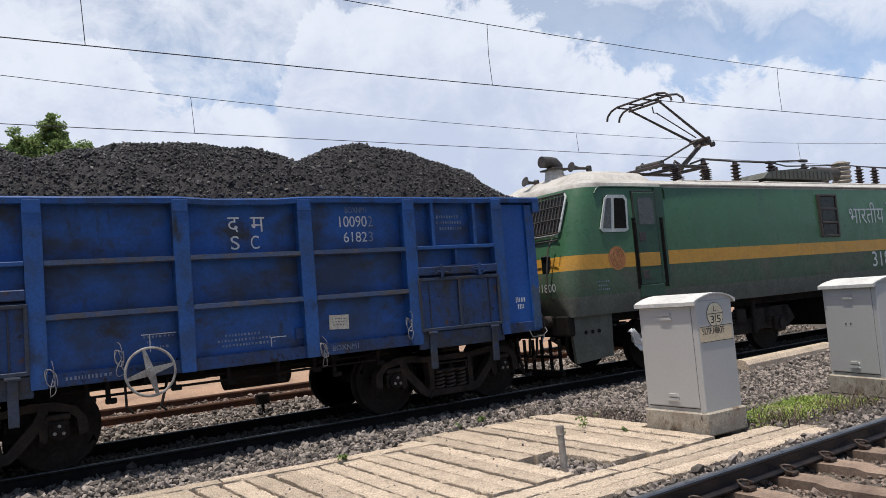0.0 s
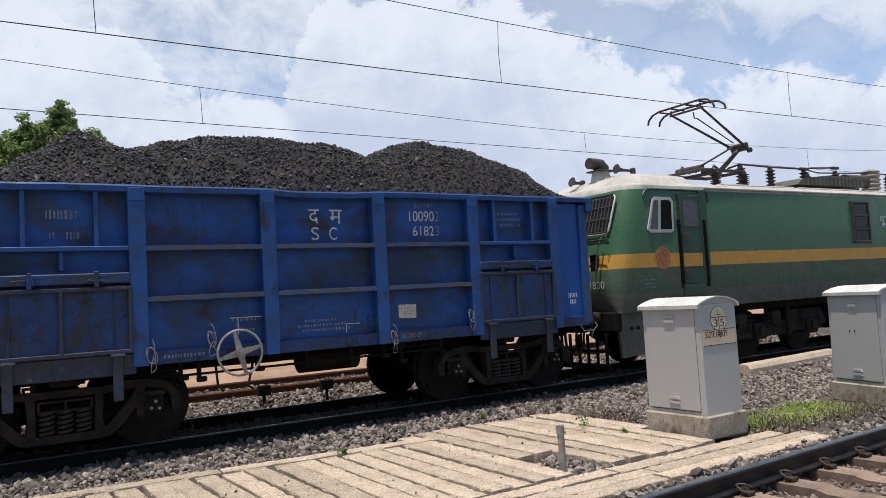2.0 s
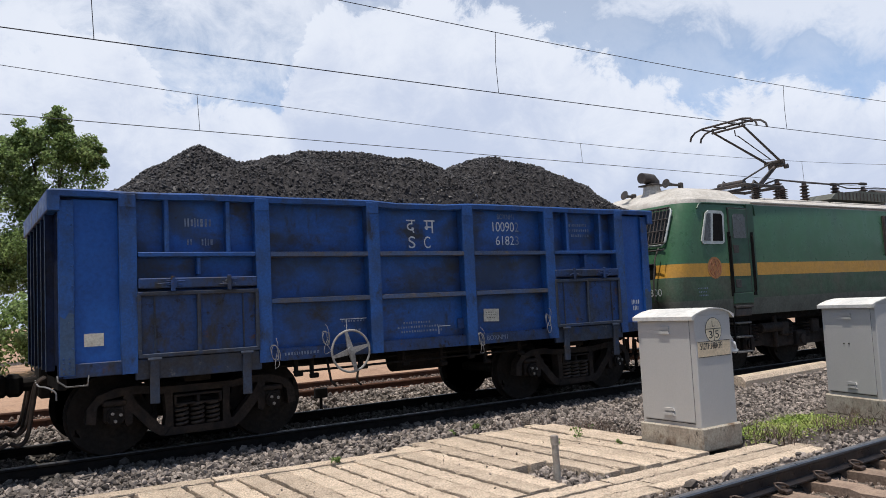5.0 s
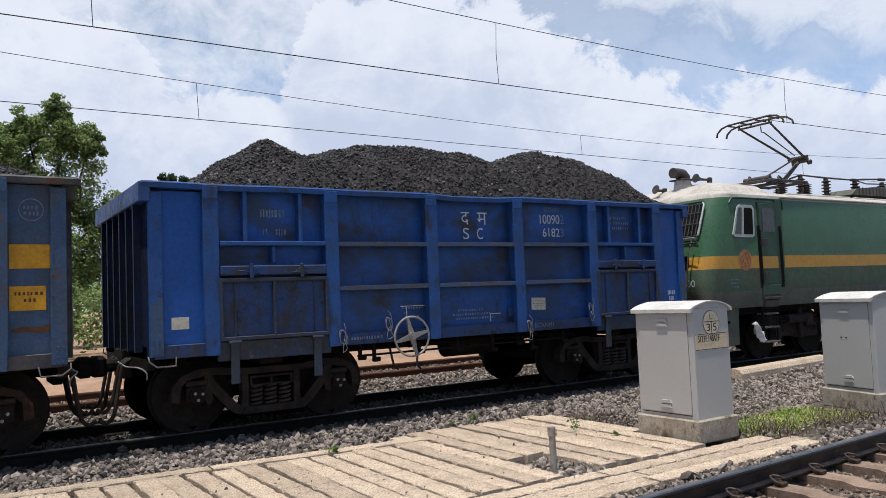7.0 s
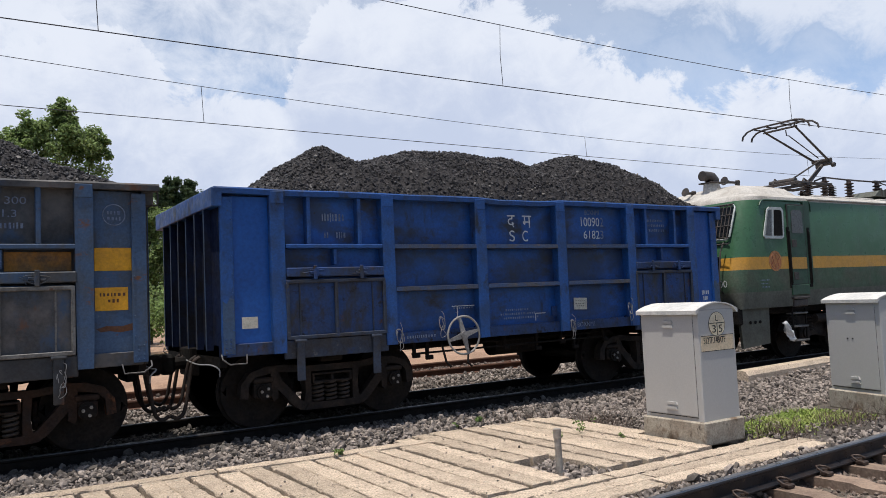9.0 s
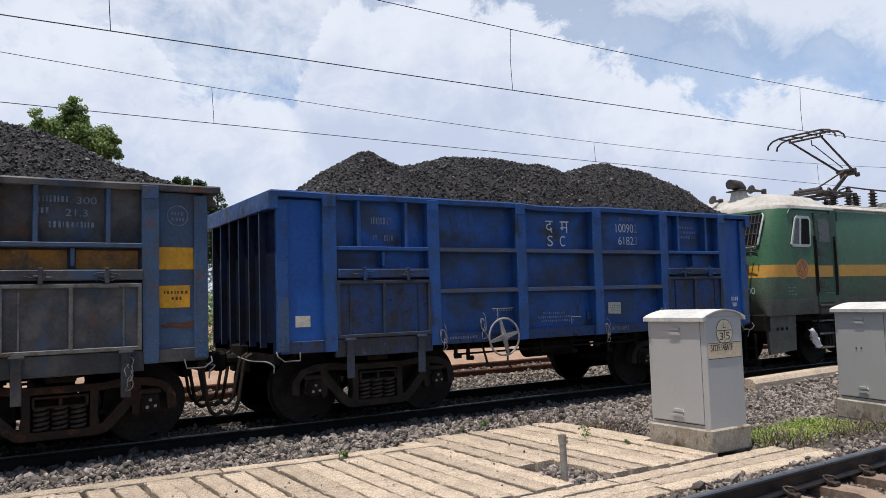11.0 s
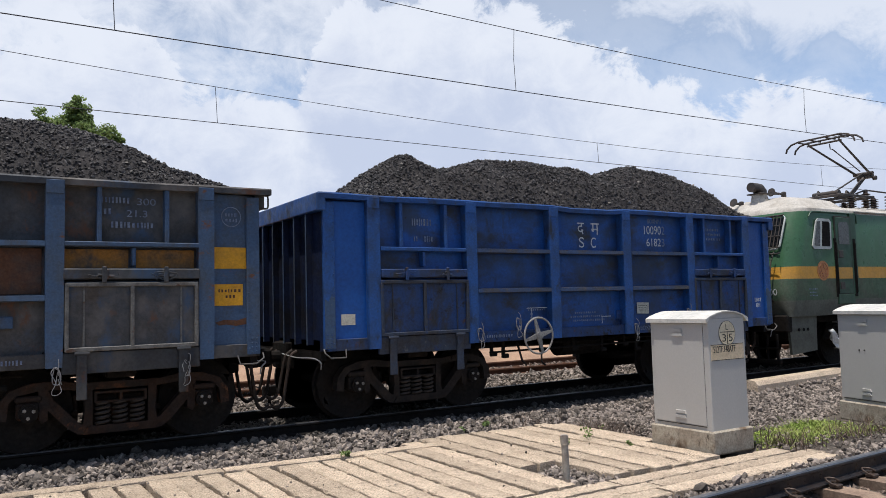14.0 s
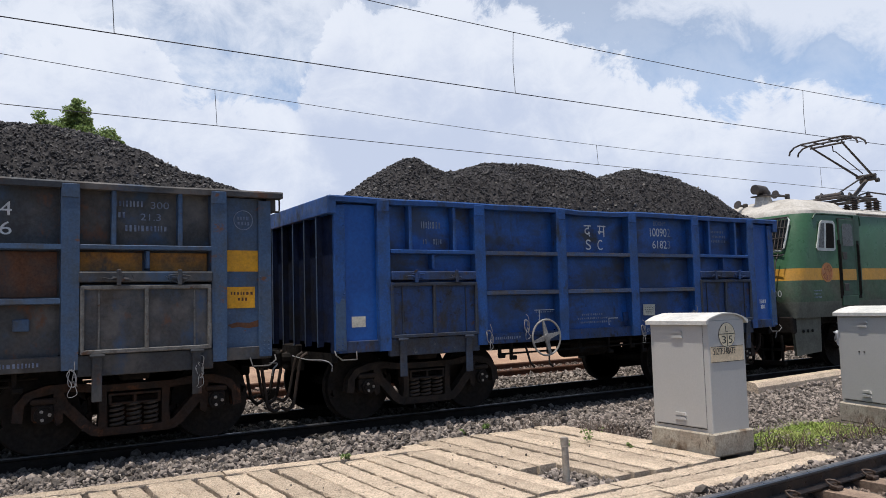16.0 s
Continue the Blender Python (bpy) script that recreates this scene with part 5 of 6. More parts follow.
    for o in (-1, 1):
        part("screen_frame", Shape().tube([(-0.03, o * 0.06, -0.40), (-0.03, o * 0.06, 0.38), (-0.03, o * 1.22, 0.36), (-0.03, o * 1.27, 0.30), (-0.03, o * 1.24, -0.34), (-0.03, o * 1.16, -0.41),
                                           (-0.03, o * 0.06, -0.40)], 0.022, 6), M_WHITEFRAME, ws)
    s = Shape()
    for o in (-1, 1):
        for k in range(13):
            s.cyl((-0.07, o * 0.66 - 0.54 + 0.09 * k, -0.38), (-0.07, o * 0.66 - 0.54 + 0.09 * k, 0.36), 0.011, seg=6)
        for z in (-0.38, -0.12, 0.12, 0.36):
            s.cyl((-0.075, o * 0.66 - 0.60, z), (-0.075, o * 0.66 + 0.60, z), 0.014, seg=6)
    part("screen_guard", s, M_DARKMETAL, ws)
    for o in (-1, 1):
        part("marker_lamp", Shape().box((5.585, o * 0.98, 2.10), (0.06, 0.20, 0.32), 0.02), M_GLASSDARK, loco)
    lettering("lettering", "31800", 0.14, pose(5.492, -0.78, 1.62, 90, 0, -90), M_STENCIL, loco, width=0.5)
    s = Shape()
    for q, z0 in ((-1.18, 2.55), (-0.3, 2.5)):
        s.tube([(5.60, q, z0), (5.48, q, z0 - 0.2), (5.40, q, 1.9), (5.40, q, 1.55), (5.50, q, 1.5)], 0.015, 6)
    s.tube([(5.62, -1.3, 2.52), (5.50, -1.32, 2.50), (5.50, 1.32, 2.50), (5.62, 1.3, 2.52)], 0.015, 6)
    part("end_handrail", s, M_DARKMETAL, loco)
    # buffer beam, buffers, coupler, rail guard
    s = Shape()
    s.box((5.62, 0, 1.02), (0.20, 2.9, 0.36), 0.03)
    part("buffer_beam", s, M_UNDER, loco)
    for o in (-1, 1):
        s = Shape()
        s.cyl((5.55, o * 0.98, 1.10), (5.28, o * 0.98, 1.10), 0.11, seg=16)
        s.cyl((5.28, o * 0.98, 1.10), (5.22, o * 0.98, 1.10), 0.21, 0.22, 24)
        part("buffer", s, M_SPRING, loco)
    s = Shape()
    s.box((5.38, 0, 0.90), (0.45, 0.26, 0.26), 0.05)
    part("coupler", s, M_UNDER, loco)
    s = Shape()
    for k in range(11):
        yy = -1.2 + 0.24 * k
        s.box((5.52, yy, 0.50), (0.05, 0.05, 0.60), 0.008)
    s.box((5.50, 0, 0.22), (0.08, 2.6, 0.10), 0.02).box((5.50, 0, 0.50), (0.05, 2.5, 0.05), 0.01)
    part("rail_guard", s, M_UNDER, loco)
    for k, yy in enumerate((-0.75, -0.55, 0.5, 0.7)):
        s = Shape()
        s.tube(flow([(5.58, yy, 0.95), (5.42, yy, 0.85), (5.38, yy, 0.6 - 0.05 * k), (5.30, yy + 0.05, 0.45)]), 0.024, 7)
        part("brake_hose", s, M_HOSE, loco)
    # side skirt, steps, underframe tanks and bogies
    for o in (-1, 1):
        s = Shape()
        s.prism([(5.62, 1.20), (6.62, 1.20), (6.58, 0.42), (5.70, 0.36)], o * 1.36, o * 1.42)
        for k in range(3):
            s.cyl((5.95 + 0.16 * k, o * 1.43, 0.88), (5.95 + 0.16 * k, o * 1.44, 0.88), 0.035, seg=10, mat=1)
        part("corner_skirt", s, [M_LGREY, M_UNDER], loco)
        s = Shape()
        for dx in (-0.24, 0.24):
            s.box((7.59 + dx, o * 1.46, 0.75), (0.04, 0.03, 0.78), 0.006)
        s.box((7.59, o * 1.455, 1.12), (0.50, 0.03, 0.05), 0.006)
        steps = part("cab_steps", s, M_UNDER, loco)
        # treads get a paler steel that paints in the light they catch
        for z in (0.42, 0.72, 1.0):
            part("tread", Shape().box((7.59, o * 1.42, z), (0.46, 0.22, 0.035), 0.008), M_WORNEDGE, steps, "worn steel tread, coloured pale for the light it catches")
    s = Shape()
    s.box((15.75, 0, 1.10), (19.8, 2.4, 0.20), 0.03)
    s.box((15.75, 0, 0.72), (4.4, 2.5, 0.72), 0.06)
    part("underframe", s, M_UNDER, loco)
    for c in (9.85, 21.65):
        s = Shape()
        for o in (-1, 1):
            yy = o * 1.14
            s.prism([(c - 2.5, 0.62), (c - 2.3, 0.92), (c - 1.2, 0.92), (c - 0.9, 0.72), (c + 0.9, 0.72), (c + 1.2, 0.92), (c + 2.3, 0.92), (c + 2.5, 0.62), (c + 2.2, 0.45),
                     (c + 1.3, 0.48), (c + 0.9, 0.42), (c - 0.9, 0.42), (c - 1.3, 0.48), (c - 2.2, 0.45)], yy - 0.08, yy + 0.08)
            for dx in (-1.85, 0, 1.85):
                s.box((c + dx, yy + o * 0.10, 0.55), (0.36, 0.16, 0.34), 0.04)
                s.cyl((c + dx, yy + o * 0.18, 0.55), (c + dx, yy + o * 0.22, 0.55), 0.11, seg=16)
                for e in (-0.32, 0.32):
                    for k in range(5):
                        s.ring((c + dx + e, yy + o * 0.06, 0.60 + 0.07 * k), 0.075, 0.02, "z", 14, 6)
            for dx in (-0.95, 0.95):
                s.cyl((c + dx, yy + o * 0.16, 0.42), (c + dx, yy + o * 0.16, 1.08), 0.055, seg=10)
                s.box((c + dx * 0.6, yy + o * 0.10, 0.80), (0.3, 0.14, 0.3), 0.03)
            s.cyl((c - 1.5, yy + o * 0.18, 0.85), (c - 0.8, yy + o * 0.18, 0.85), 0.10, seg=14)
        s.box((c, 0, 0.66), (4.2, 2.1, 0.30), 0.03)
        bogie = part("bogie", s, M_BOGIE, loco)
        for dx in (-1.85, 0, 1.85):
            ws_ = build_wheelset(bogie, c + dx, M_WHEEL)
            ws_.location.z = 0.5
            WHEELSETS.append(ws_)
    # cab roof hood, air intake cowl and horns
    s = Shape()
    low = [(6.22, -1.12, 3.54), (8.30, -1.22, 3.56), (8.30, 1.22, 3.56), (6.22, 1.12, 3.54)]
    mid = [(6.62, -0.86, 3.78), (8.22, -0.92, 3.80), (8.22, 0.92, 3.80), (6.62, 0.86, 3.78)]
    top = [(7.05, -0.50, 3.90), (8.05, -0.50, 3.92), (8.05, 0.50, 3.92), (7.05, 0.50, 3.90)]
    s.add(low + mid + top, [(k * 4 + i, k * 4 + (i + 1) % 4, k * 4 + 4 + (i + 1) % 4, k * 4 + 4 + i) for k in (0, 1) for i in range(4)] + [(8, 9, 10, 11), (3, 2, 1, 0)])
    part("cab_hood", s, M_ROOF, loco)
    s = Shape()
    s.tube([(6.82, -0.05, 3.60), (6.82, -0.05, 3.74), (6.80, -0.05, 3.98), (6.80, -0.05, 4.02)], [0.27, 0.23, 0.17, 0.17], 18)
    part("air_intake", s, M_ROOF, loco)
    s = Shape()
    s.tube([(6.84, -0.05, 3.98), (6.84, -0.05, 4.06), (6.78, -0.05, 4.13), (6.66, -0.05, 4.155), (6.50, -0.05, 4.155), (6.50, -0.05, 4.156), (6.58, -0.05, 4.155)],
           [0.15, 0.155, 0.14, 0.115, 0.115, 0.095, 0.09], 16)
    s.box((6.83, -0.05, 4.005), (0.46, 0.40, 0.03), 0.01)
    part("intake_cowl", s, M_DARKMETAL, loco, "dark iron cowl of the air intake")
    for hx, hy, hz, ln in ((7.55, -0.05, 4.06, 0.46), (6.55, 0.35, 3.82, 0.28)):
        s = Shape()
        s.tube([(hx - ln * 0.62, hy, hz + 0.02), (hx - ln * 0.5, hy, hz + 0.01), (hx - ln * 0.2, hy, hz), (hx + ln * 0.4, hy, hz)], [0.105, 0.055, 0.032, 0.026], 14)
        s.box((hx + ln * 0.42, hy, hz - 0.01), (0.10, 0.10, 0.14), 0.02)
        s.cyl((hx + ln * 0.40, hy, hz - 0.05), (hx + ln * 0.40, hy, 3.72), 0.025, seg=8)
        part("horn", s, M_DARKMETAL, loco)
    # high-tension gear on the roof
    skirts = []
    for k in range(6):
        z = 0.05 + 0.062 * k
        skirts += [(0.055, z), (0.105, z + 0.02), (0.105, z + 0.028), (0.055, z + 0.042)]
    ins = Shape().turned([(0.07, 0.0), (0.07, 0.03)] + skirts + [(0.05, 0.43), (0.05, 0.46)], seg=16).mesh("insulator", [M_PORCELAIN])
    for px, py in ((11.40, 0.0), (12.55, 0.0), (13.95, 0.0), (15.35, 0.0), (17.95, 0.0), (18.75, 0.0), (10.95, 0.35), (9.75, -0.55), (9.75, 0.55), (10.75, -0.55), (14.9, 0.5)):
        low = px in (9.75, 10.75, 10.95)
        part("insulator", ins, M_PORCELAIN, loco, at=pose(px, py, 3.73) @ Matrix.Diagonal((1.15, 1.15, 0.7 if low else 1.36, 1)))
    s = Shape()
    s.tube([(10.95, 0.0, 4.25), (11.4, 0, 4.37), (12.55, 0, 4.35), (13.95, 0, 4.36), (14.3, 0, 4.40), (15.35, 0, 4.45)], 0.022, 8)
    s.tube([(13.95, 0, 4.36), (14.9, 0.2, 4.33), (16.4, 0.1, 4.36), (17.1, 0, 4.38), (17.95, 0, 4.36), (19.5, 0, 4.34), (21, 0, 4.36)], 0.018, 8)
    s.box((15.35, 0, 4.44), (0.30, 0.10, 0.07), 0.02).box((13.95, 0, 4.36), (0.34, 0.10, 0.07), 0.02)
    part("roof_busbar", s, M_DARKMETAL, loco)
    s = Shape()
    s.prism([(12.85, 3.86), (13.1, 4.02), (14.2, 4.12), (15.7, 4.12), (15.8, 3.86)], -0.5, 0.35)
    box = part("resistor_box", s, M_LGREY, loco)
    slat = Shape().box((0, 0, 0), (0.035, 0.02, 0.20), 0.004).mesh("slat", [M_DARKMETAL])
    for k in range(15):
        part("slat", slat, M_DARKMETAL, box, at=pose(13.22 + 0.17 * k, -0.505, 3.965))
    s = Shape()
    s.cyl((15.75, 0.0, 4.12), (16.75, 0.0, 4.12), 0.17, seg=18)
    s.cyl((16.2, 0.0, 3.86), (16.2, 0.0, 4.0), 0.12, seg=12)
    part("circuit_breaker", s, M_DARKMETAL, loco)
    s = Shape().turned([(0.20, 0.0)] + [(0.26 - 0.05 * (k % 2), 0.05 + 0.06 * k) for k in range(9)] + [(0.1, 0.60)], (17.05, 0.0, 3.87), 18)
    part("surge_arrester", s, mat("pale_ribbed_porcelain", (0.30, 0.26, 0.22), (0.2, 0.17, 0.14), 0.5, grain=30, stain=6, mix=0.5, bump=0.05), loco)
    # pantograph: frame, lower arm, upper arms, head
    pan = Shape()
    pan.box((10.1, -0.5, 4.08), (1.5, 0.07, 0.07), 0.015).box((10.1, 0.5, 4.08), (1.5, 0.07, 0.07), 0.015)
    for px in (9.4, 10.1, 10.8):
        pan.box((px, 0, 4.08), (0.07, 1.1, 0.07), 0.015)
    pan.cyl((9.6, -0.35, 4.16), (9.6, 0.35, 4.16), 0.07, seg=12)
    for k in range(3):
        pan.tube([(9.5 + 0.3 * k, 0.2 - 0.2 * k, 4.12), (9.65 + 0.3 * k, 0.25 - 0.2 * k, 4.26), (9.85 + 0.3 * k, 0.2 - 0.2 * k, 4.12)], 0.03, 8)
    pan.box((10.35, 0.0, 4.14), (0.5, 0.24, 0.12), 0.03)
    p = part("pantograph", pan, M_DARKMETAL, loco, "raised dark steel single-arm pantograph")
    knee = (11.44, 0.0, 4.745)
    s = Shape()
    s.tube([(10.58, 0.0, 4.12), knee], [0.058, 0.046], 12)
    s.tube([(9.80, -0.05, 4.20), (11.20, -0.05, 4.79)], 0.022, 8)
    s.box(knee, (0.20, 0.40, 0.13), 0.04)
    s.cyl((11.36, -0.26, 4.80), (11.36, 0.26, 4.80), 0.05, seg=10)
    for o in (-1, 1):
        s.cyl((11.52, o * 0.17, 4.68), (11.52, o * 0.25, 4.68), 0.06, seg=10)
    part("lower_arm", s, M_DARKMETAL, p)
    s = Shape()
    for o in (-1, 1):
        s.tube([(11.36, o * 0.18, 4.79), (9.64, o * 0.41, 5.49)], [0.032, 0.024], 8)
    s.tube([(11.30, 0.05, 4.88), (10.0, 0.0, 5.36), (9.90, 0.0, 5.36), (9.88, 0.0, 5.50)], 0.014, 8)
    s.tube([(9.64, -0.46, 5.49), (9.64, 0.46, 5.49)], 0.026, 8)
    part("upper_arm", s, M_DARKMETAL, p)
    s = Shape()
    for dx in (-0.19, 0.19):
        hx = 9.60 + dx
        s.tube([(hx, -0.93, 5.36), (hx, -0.90, 5.46), (hx, -0.77, 5.56), (hx, -0.57, 5.605), (hx, 0.57, 5.605), (hx, 0.77, 5.56), (hx, 0.90, 5.46), (hx, 0.93, 5.36)], 0.024, 8)
        s.box((hx, 0, 5.602), (0.055, 1.0, 0.035), 0.008)
    for yy in (-0.55, -0.2, 0.2, 0.55):
        s.box((9.60, yy, 5.575), (0.44, 0.03, 0.035), 0.008)
    for o in (-1, 1):
        s.cyl((9.62, o * 0.41, 5.47), (9.62, o * 0.41, 5.59), 0.022, seg=8)
    part("collector_head", s, M_DARKMETAL, p)
    return loco


def build_bag(x):
    """White plastic film caught on the locomotive's running gear."""
    rng = np.random.default_rng(8)
    nx, nz = 6, 9
    v, f = [], []
    for i in range(nx):
        for k in range(nz):
            u, q = i / (nx - 1), k / (nz - 1)
            wdt = 0.10 + 0.17 * math.sin(q * 2.6)
            v.append((6.92 + (u - 0.5) * wdt + 0.34 * q + rng.normal(0, 0.02), -1.53 - 0.05 * math.sin(u * 7 + q * 5) + rng.normal(0, 0.015), 0.84 - 0.40 * q + rng.normal(0, 0.02)))
    for i in range(nx - 1):
        for k in range(nz - 1):
            a = i * nz + k
            f.append((a, a + nz, a + nz + 1, a + 1))
    s = Shape().add(v, f)
    ob = part("plastic_bag", s, M_BAG, None, at=pose(x, 0, 0))
    sol = ob.modifiers.new("thickness", "SOLIDIFY")
    sol.thickness = 0.004
    return tagged(ob, "torn white plastic bag caught on the locomotive's running gear", "plastic bag")


X0 = RUN[0]
wagon = build_wagon(X0, "bright blue open coal wagon with grimy ribbed sides and white stencils", M_BLUE, M_BLUE_EDGE, M_BLUE_DIRTY, M_BOGIE)
dress_first_wagon(wagon)
wagon_two = build_wagon(X0 - WAGON_PITCH, "faded grey-blue rust-stained coal wagon with yellow squares", M_GREY_BLUE, M_FADED_POST, M_GREY_BLUE, M_BOGIE_RUST, True)
dress_second_wagon(wagon_two)
coal = build_coal(X0, CREST_ONE, 3, "black coal heaped high in the blue wagon")
coal_two = build_coal(X0 - WAGON_PITCH, CREST_TWO, 7, "black coal heaped high in the faded wagon")
loco = build_locomotive(X0)
bag = build_bag(X0)


# ---- lineside ----
def build_cabinet(at, label, lettered, width=0.98, depth=0.74):
    """Signalling cabinet on a concrete plinth; door side faces -x, end faces -y; origin on the ground at its near corner."""
    c = thing("signal_cabinet", label, "signal cabinet", "signalling cabinets", at=at)
    s = Shape()
    s.box((depth / 2, width / 2, 0.10), (depth, width, 0.28), 0.018)
    part("plinth", s, M_PLINTH, c, "stained concrete plinth")
    x0, x1, y0, y1 = 0.035, depth - 0.035, 0.035, width - 0.035
    s = Shape()
    s.box(((x0 + x1) / 2, (y0 + y1) / 2, 0.90), (x1 - x0, y1 - y0, 1.34), 0.01)
    part("case", s, M_CABINET, c)
    # gabled case top and a thin folded roof sheet with eaves along the door side
    fold = [(0.0, 0.0), (0.10, 0.035), (0.24, 0.066), (0.40, 0.088), (0.55, 0.092), (0.72, 0.078), (0.88, 0.042), (1.0, 0.0)]
    arch = [(x0 - 0.055 + (x1 - x0 + 0.11) * u, 1.553 + h) for u, h in fold]
    s = Shape()
    s.prism([(x0 + 0.002, 1.568)] + [(min(max(px, x0 + 0.002), x1 - 0.002), pz - 0.004) for px, pz in arch[1:-1]] + [(x1 - 0.002, 1.568)], y0 + 0.001, y1 - 0.001)
    part("gable", s, M_CABINET, c)
    s = Shape()
    s.prism([(arch[0][0], 1.518)] + [(px, pz + 0.012) for px, pz in arch] + [(arch[-1][0], 1.518), (arch[-1][0] - 0.014, 1.518)] + [(px, pz - 0.004) for px, pz in reversed(arch[1:-1])] + [(arch[0][0] + 0.014, 1.518)],
            y0 - 0.022, y1 + 0.022)
    part("roof", s, M_CABTOP, c)
    s = Shape()
    s.box((x0 - 0.006, (y0 + y1) / 2 + 0.01, 0.905), (0.014, y1 - y0 - 0.14, 1.22), 0.005)
    door = part("door", s, M_CABINET, c)
    for z in (0.405, 1.40):
        s = Shape()
        for dz in (-0.028, 0.028):
            s.prism([(-0.085, z + dz - 0.017), (0.085, z + dz - 0.017), (0.07, z + dz + 0.017), (-0.07, z + dz + 0.017)], x0 - 0.034, x0 - 0.010, "yz",
                    at=Matrix.Translation((0, (y0 + y1) / 2, 0)))
        part("louvre", s, M_CABINET, door)
    s = Shape()
    s.box((x0 - 0.013, (y0 + y1) / 2 + 0.01, 0.285), (0.004, y1 - y0 - 0.12, 0.010), 0.001)
    s.box((x0 - 0.001, y0 + 0.082, 0.905), (0.004, 0.007, 1.22), 0.001)
    s.box((x0 - 0.001, y1 - 0.062, 0.905), (0.004, 0.007, 1.22), 0.001)
    s.box((x0 - 0.001, (y0 + y1) / 2, 1.522), (0.004, y1 - y0 - 0.12, 0.007), 0.001)
    part("door_gap", s, M_BLACK, c)
    if not lettered:
        s = Shape()
        for dy in (0.0, 0.09):
            s.cyl((x0 - 0.012, 0.52 + dy, 1.0), (x0 - 0.02, 0.52 + dy, 1.0), 0.012, seg=10)
        part("keyhole", s, M_BLACK, door)
        return c
    y = y0 - 0.002
    s = Shape()
    s.cyl((0.37, y, 1.385), (0.37, y - 0.004, 1.385), 0.148, seg=36)
    disc = part("sign_disc", s, M_SIGN, c, "round cream-yellow painted sign")
    s = Shape()
    s.ring((0.37, y - 0.003, 1.385), 0.148, 0.003, "y", 36, 5)
    s.box((0.37, y - 0.006, 1.40), (0.27, 0.004, 0.009), 0.001).box((0.37, y - 0.006, 1.325), (0.009, 0.004, 0.14), 0.001)
    part("sign_lines", s, M_BLACK, disc)
    lettering("lettering", "L", 0.07, side_pose(0.345, y - 0.006, 1.425), M_BLACK, disc, width=0.05)
    lettering("lettering", "3", 0.09, side_pose(0.275, y - 0.006, 1.285), M_BLACK, disc, width=0.07)
    lettering("lettering", "5", 0.09, side_pose(0.395, y - 0.006, 1.285), M_BLACK, disc, width=0.07)
    s = Shape()
    s.box((0.365, y - 0.001, 1.160), (0.60, 0.005, 0.19), 0.001)
    board = part("sign_board", s, M_SIGN_TAN, c, "tan painted sign panel")
    s = Shape()
    s.box((0.365, y - 0.004, 1.252), (0.60, 0.003, 0.007), 0.0005).box((0.365, y - 0.004, 1.068), (0.60, 0.003, 0.007), 0.0005)
    part("sign_lines", s, M_BLACK, board)
    for dx in (0.0, 0.004):
        lettering("lettering", "512TF.148ATF", 0.078, side_pose(0.105 + dx, y - 0.005 - dx * 0.2, 1.158), M_BLACK, board, width=0.40)
    return c


build_cabinet(pose(0.485, -5.265, -0.20), "silver-grey steel signalling cabinet with round cream sign, on stained plinth", True)
build_cabinet(pose(3.86, -5.60, -0.20, 0, 0, -15), "plain silver-grey steel signalling cabinet on stained concrete plinth", False, 1.04, 0.74)


def plank_mesh(length, width, thick, seed):
    """Concrete plank along +x with crisp, slightly chipped long edges."""
    rnd = random.Random(seed)
    n = max(4, int(length / 0.055))
    wear = 0.0
    v, f = [], []
    for i in range(n + 1):
        x = length * i / n
        chip = lambda: rnd.uniform(0.003, 0.010) + (rnd.uniform(0.010, 0.030) if rnd.random() < 0.14 else 0)
        a, b = chip(), chip()
        wear = 0.7 * wear + rnd.uniform(-0.002, 0.002)
        c, d = wear + rnd.uniform(-0.003, 0.003), wear + rnd.uniform(-0.003, 0.003)
        z = rnd.uniform(-0.004, 0.003)
        v += [(x, -width / 2 + c, -thick), (x, -width / 2 + c, -a + z), (x, -width / 2 + a + c, z), (x, width / 2 - b + d, z), (x, width / 2 + d, -b + z), (x, width / 2 + d, -thick)]
    for i in range(n):
        for k in range(6):
            f.append((i * 6 + k, (i + 1) * 6 + k, (i + 1) * 6 + (k + 1) % 6, i * 6 + (k + 1) % 6))
    f += [tuple(reversed(range(6))), tuple(range(n * 6, n * 6 + 6))]
    return Shape().add(v, f).mesh("plank", [M_PLANK], 0)


def back_edge(x):
    """y of the paving's further edge at x."""
    return -2.678 + -0.0833 * x


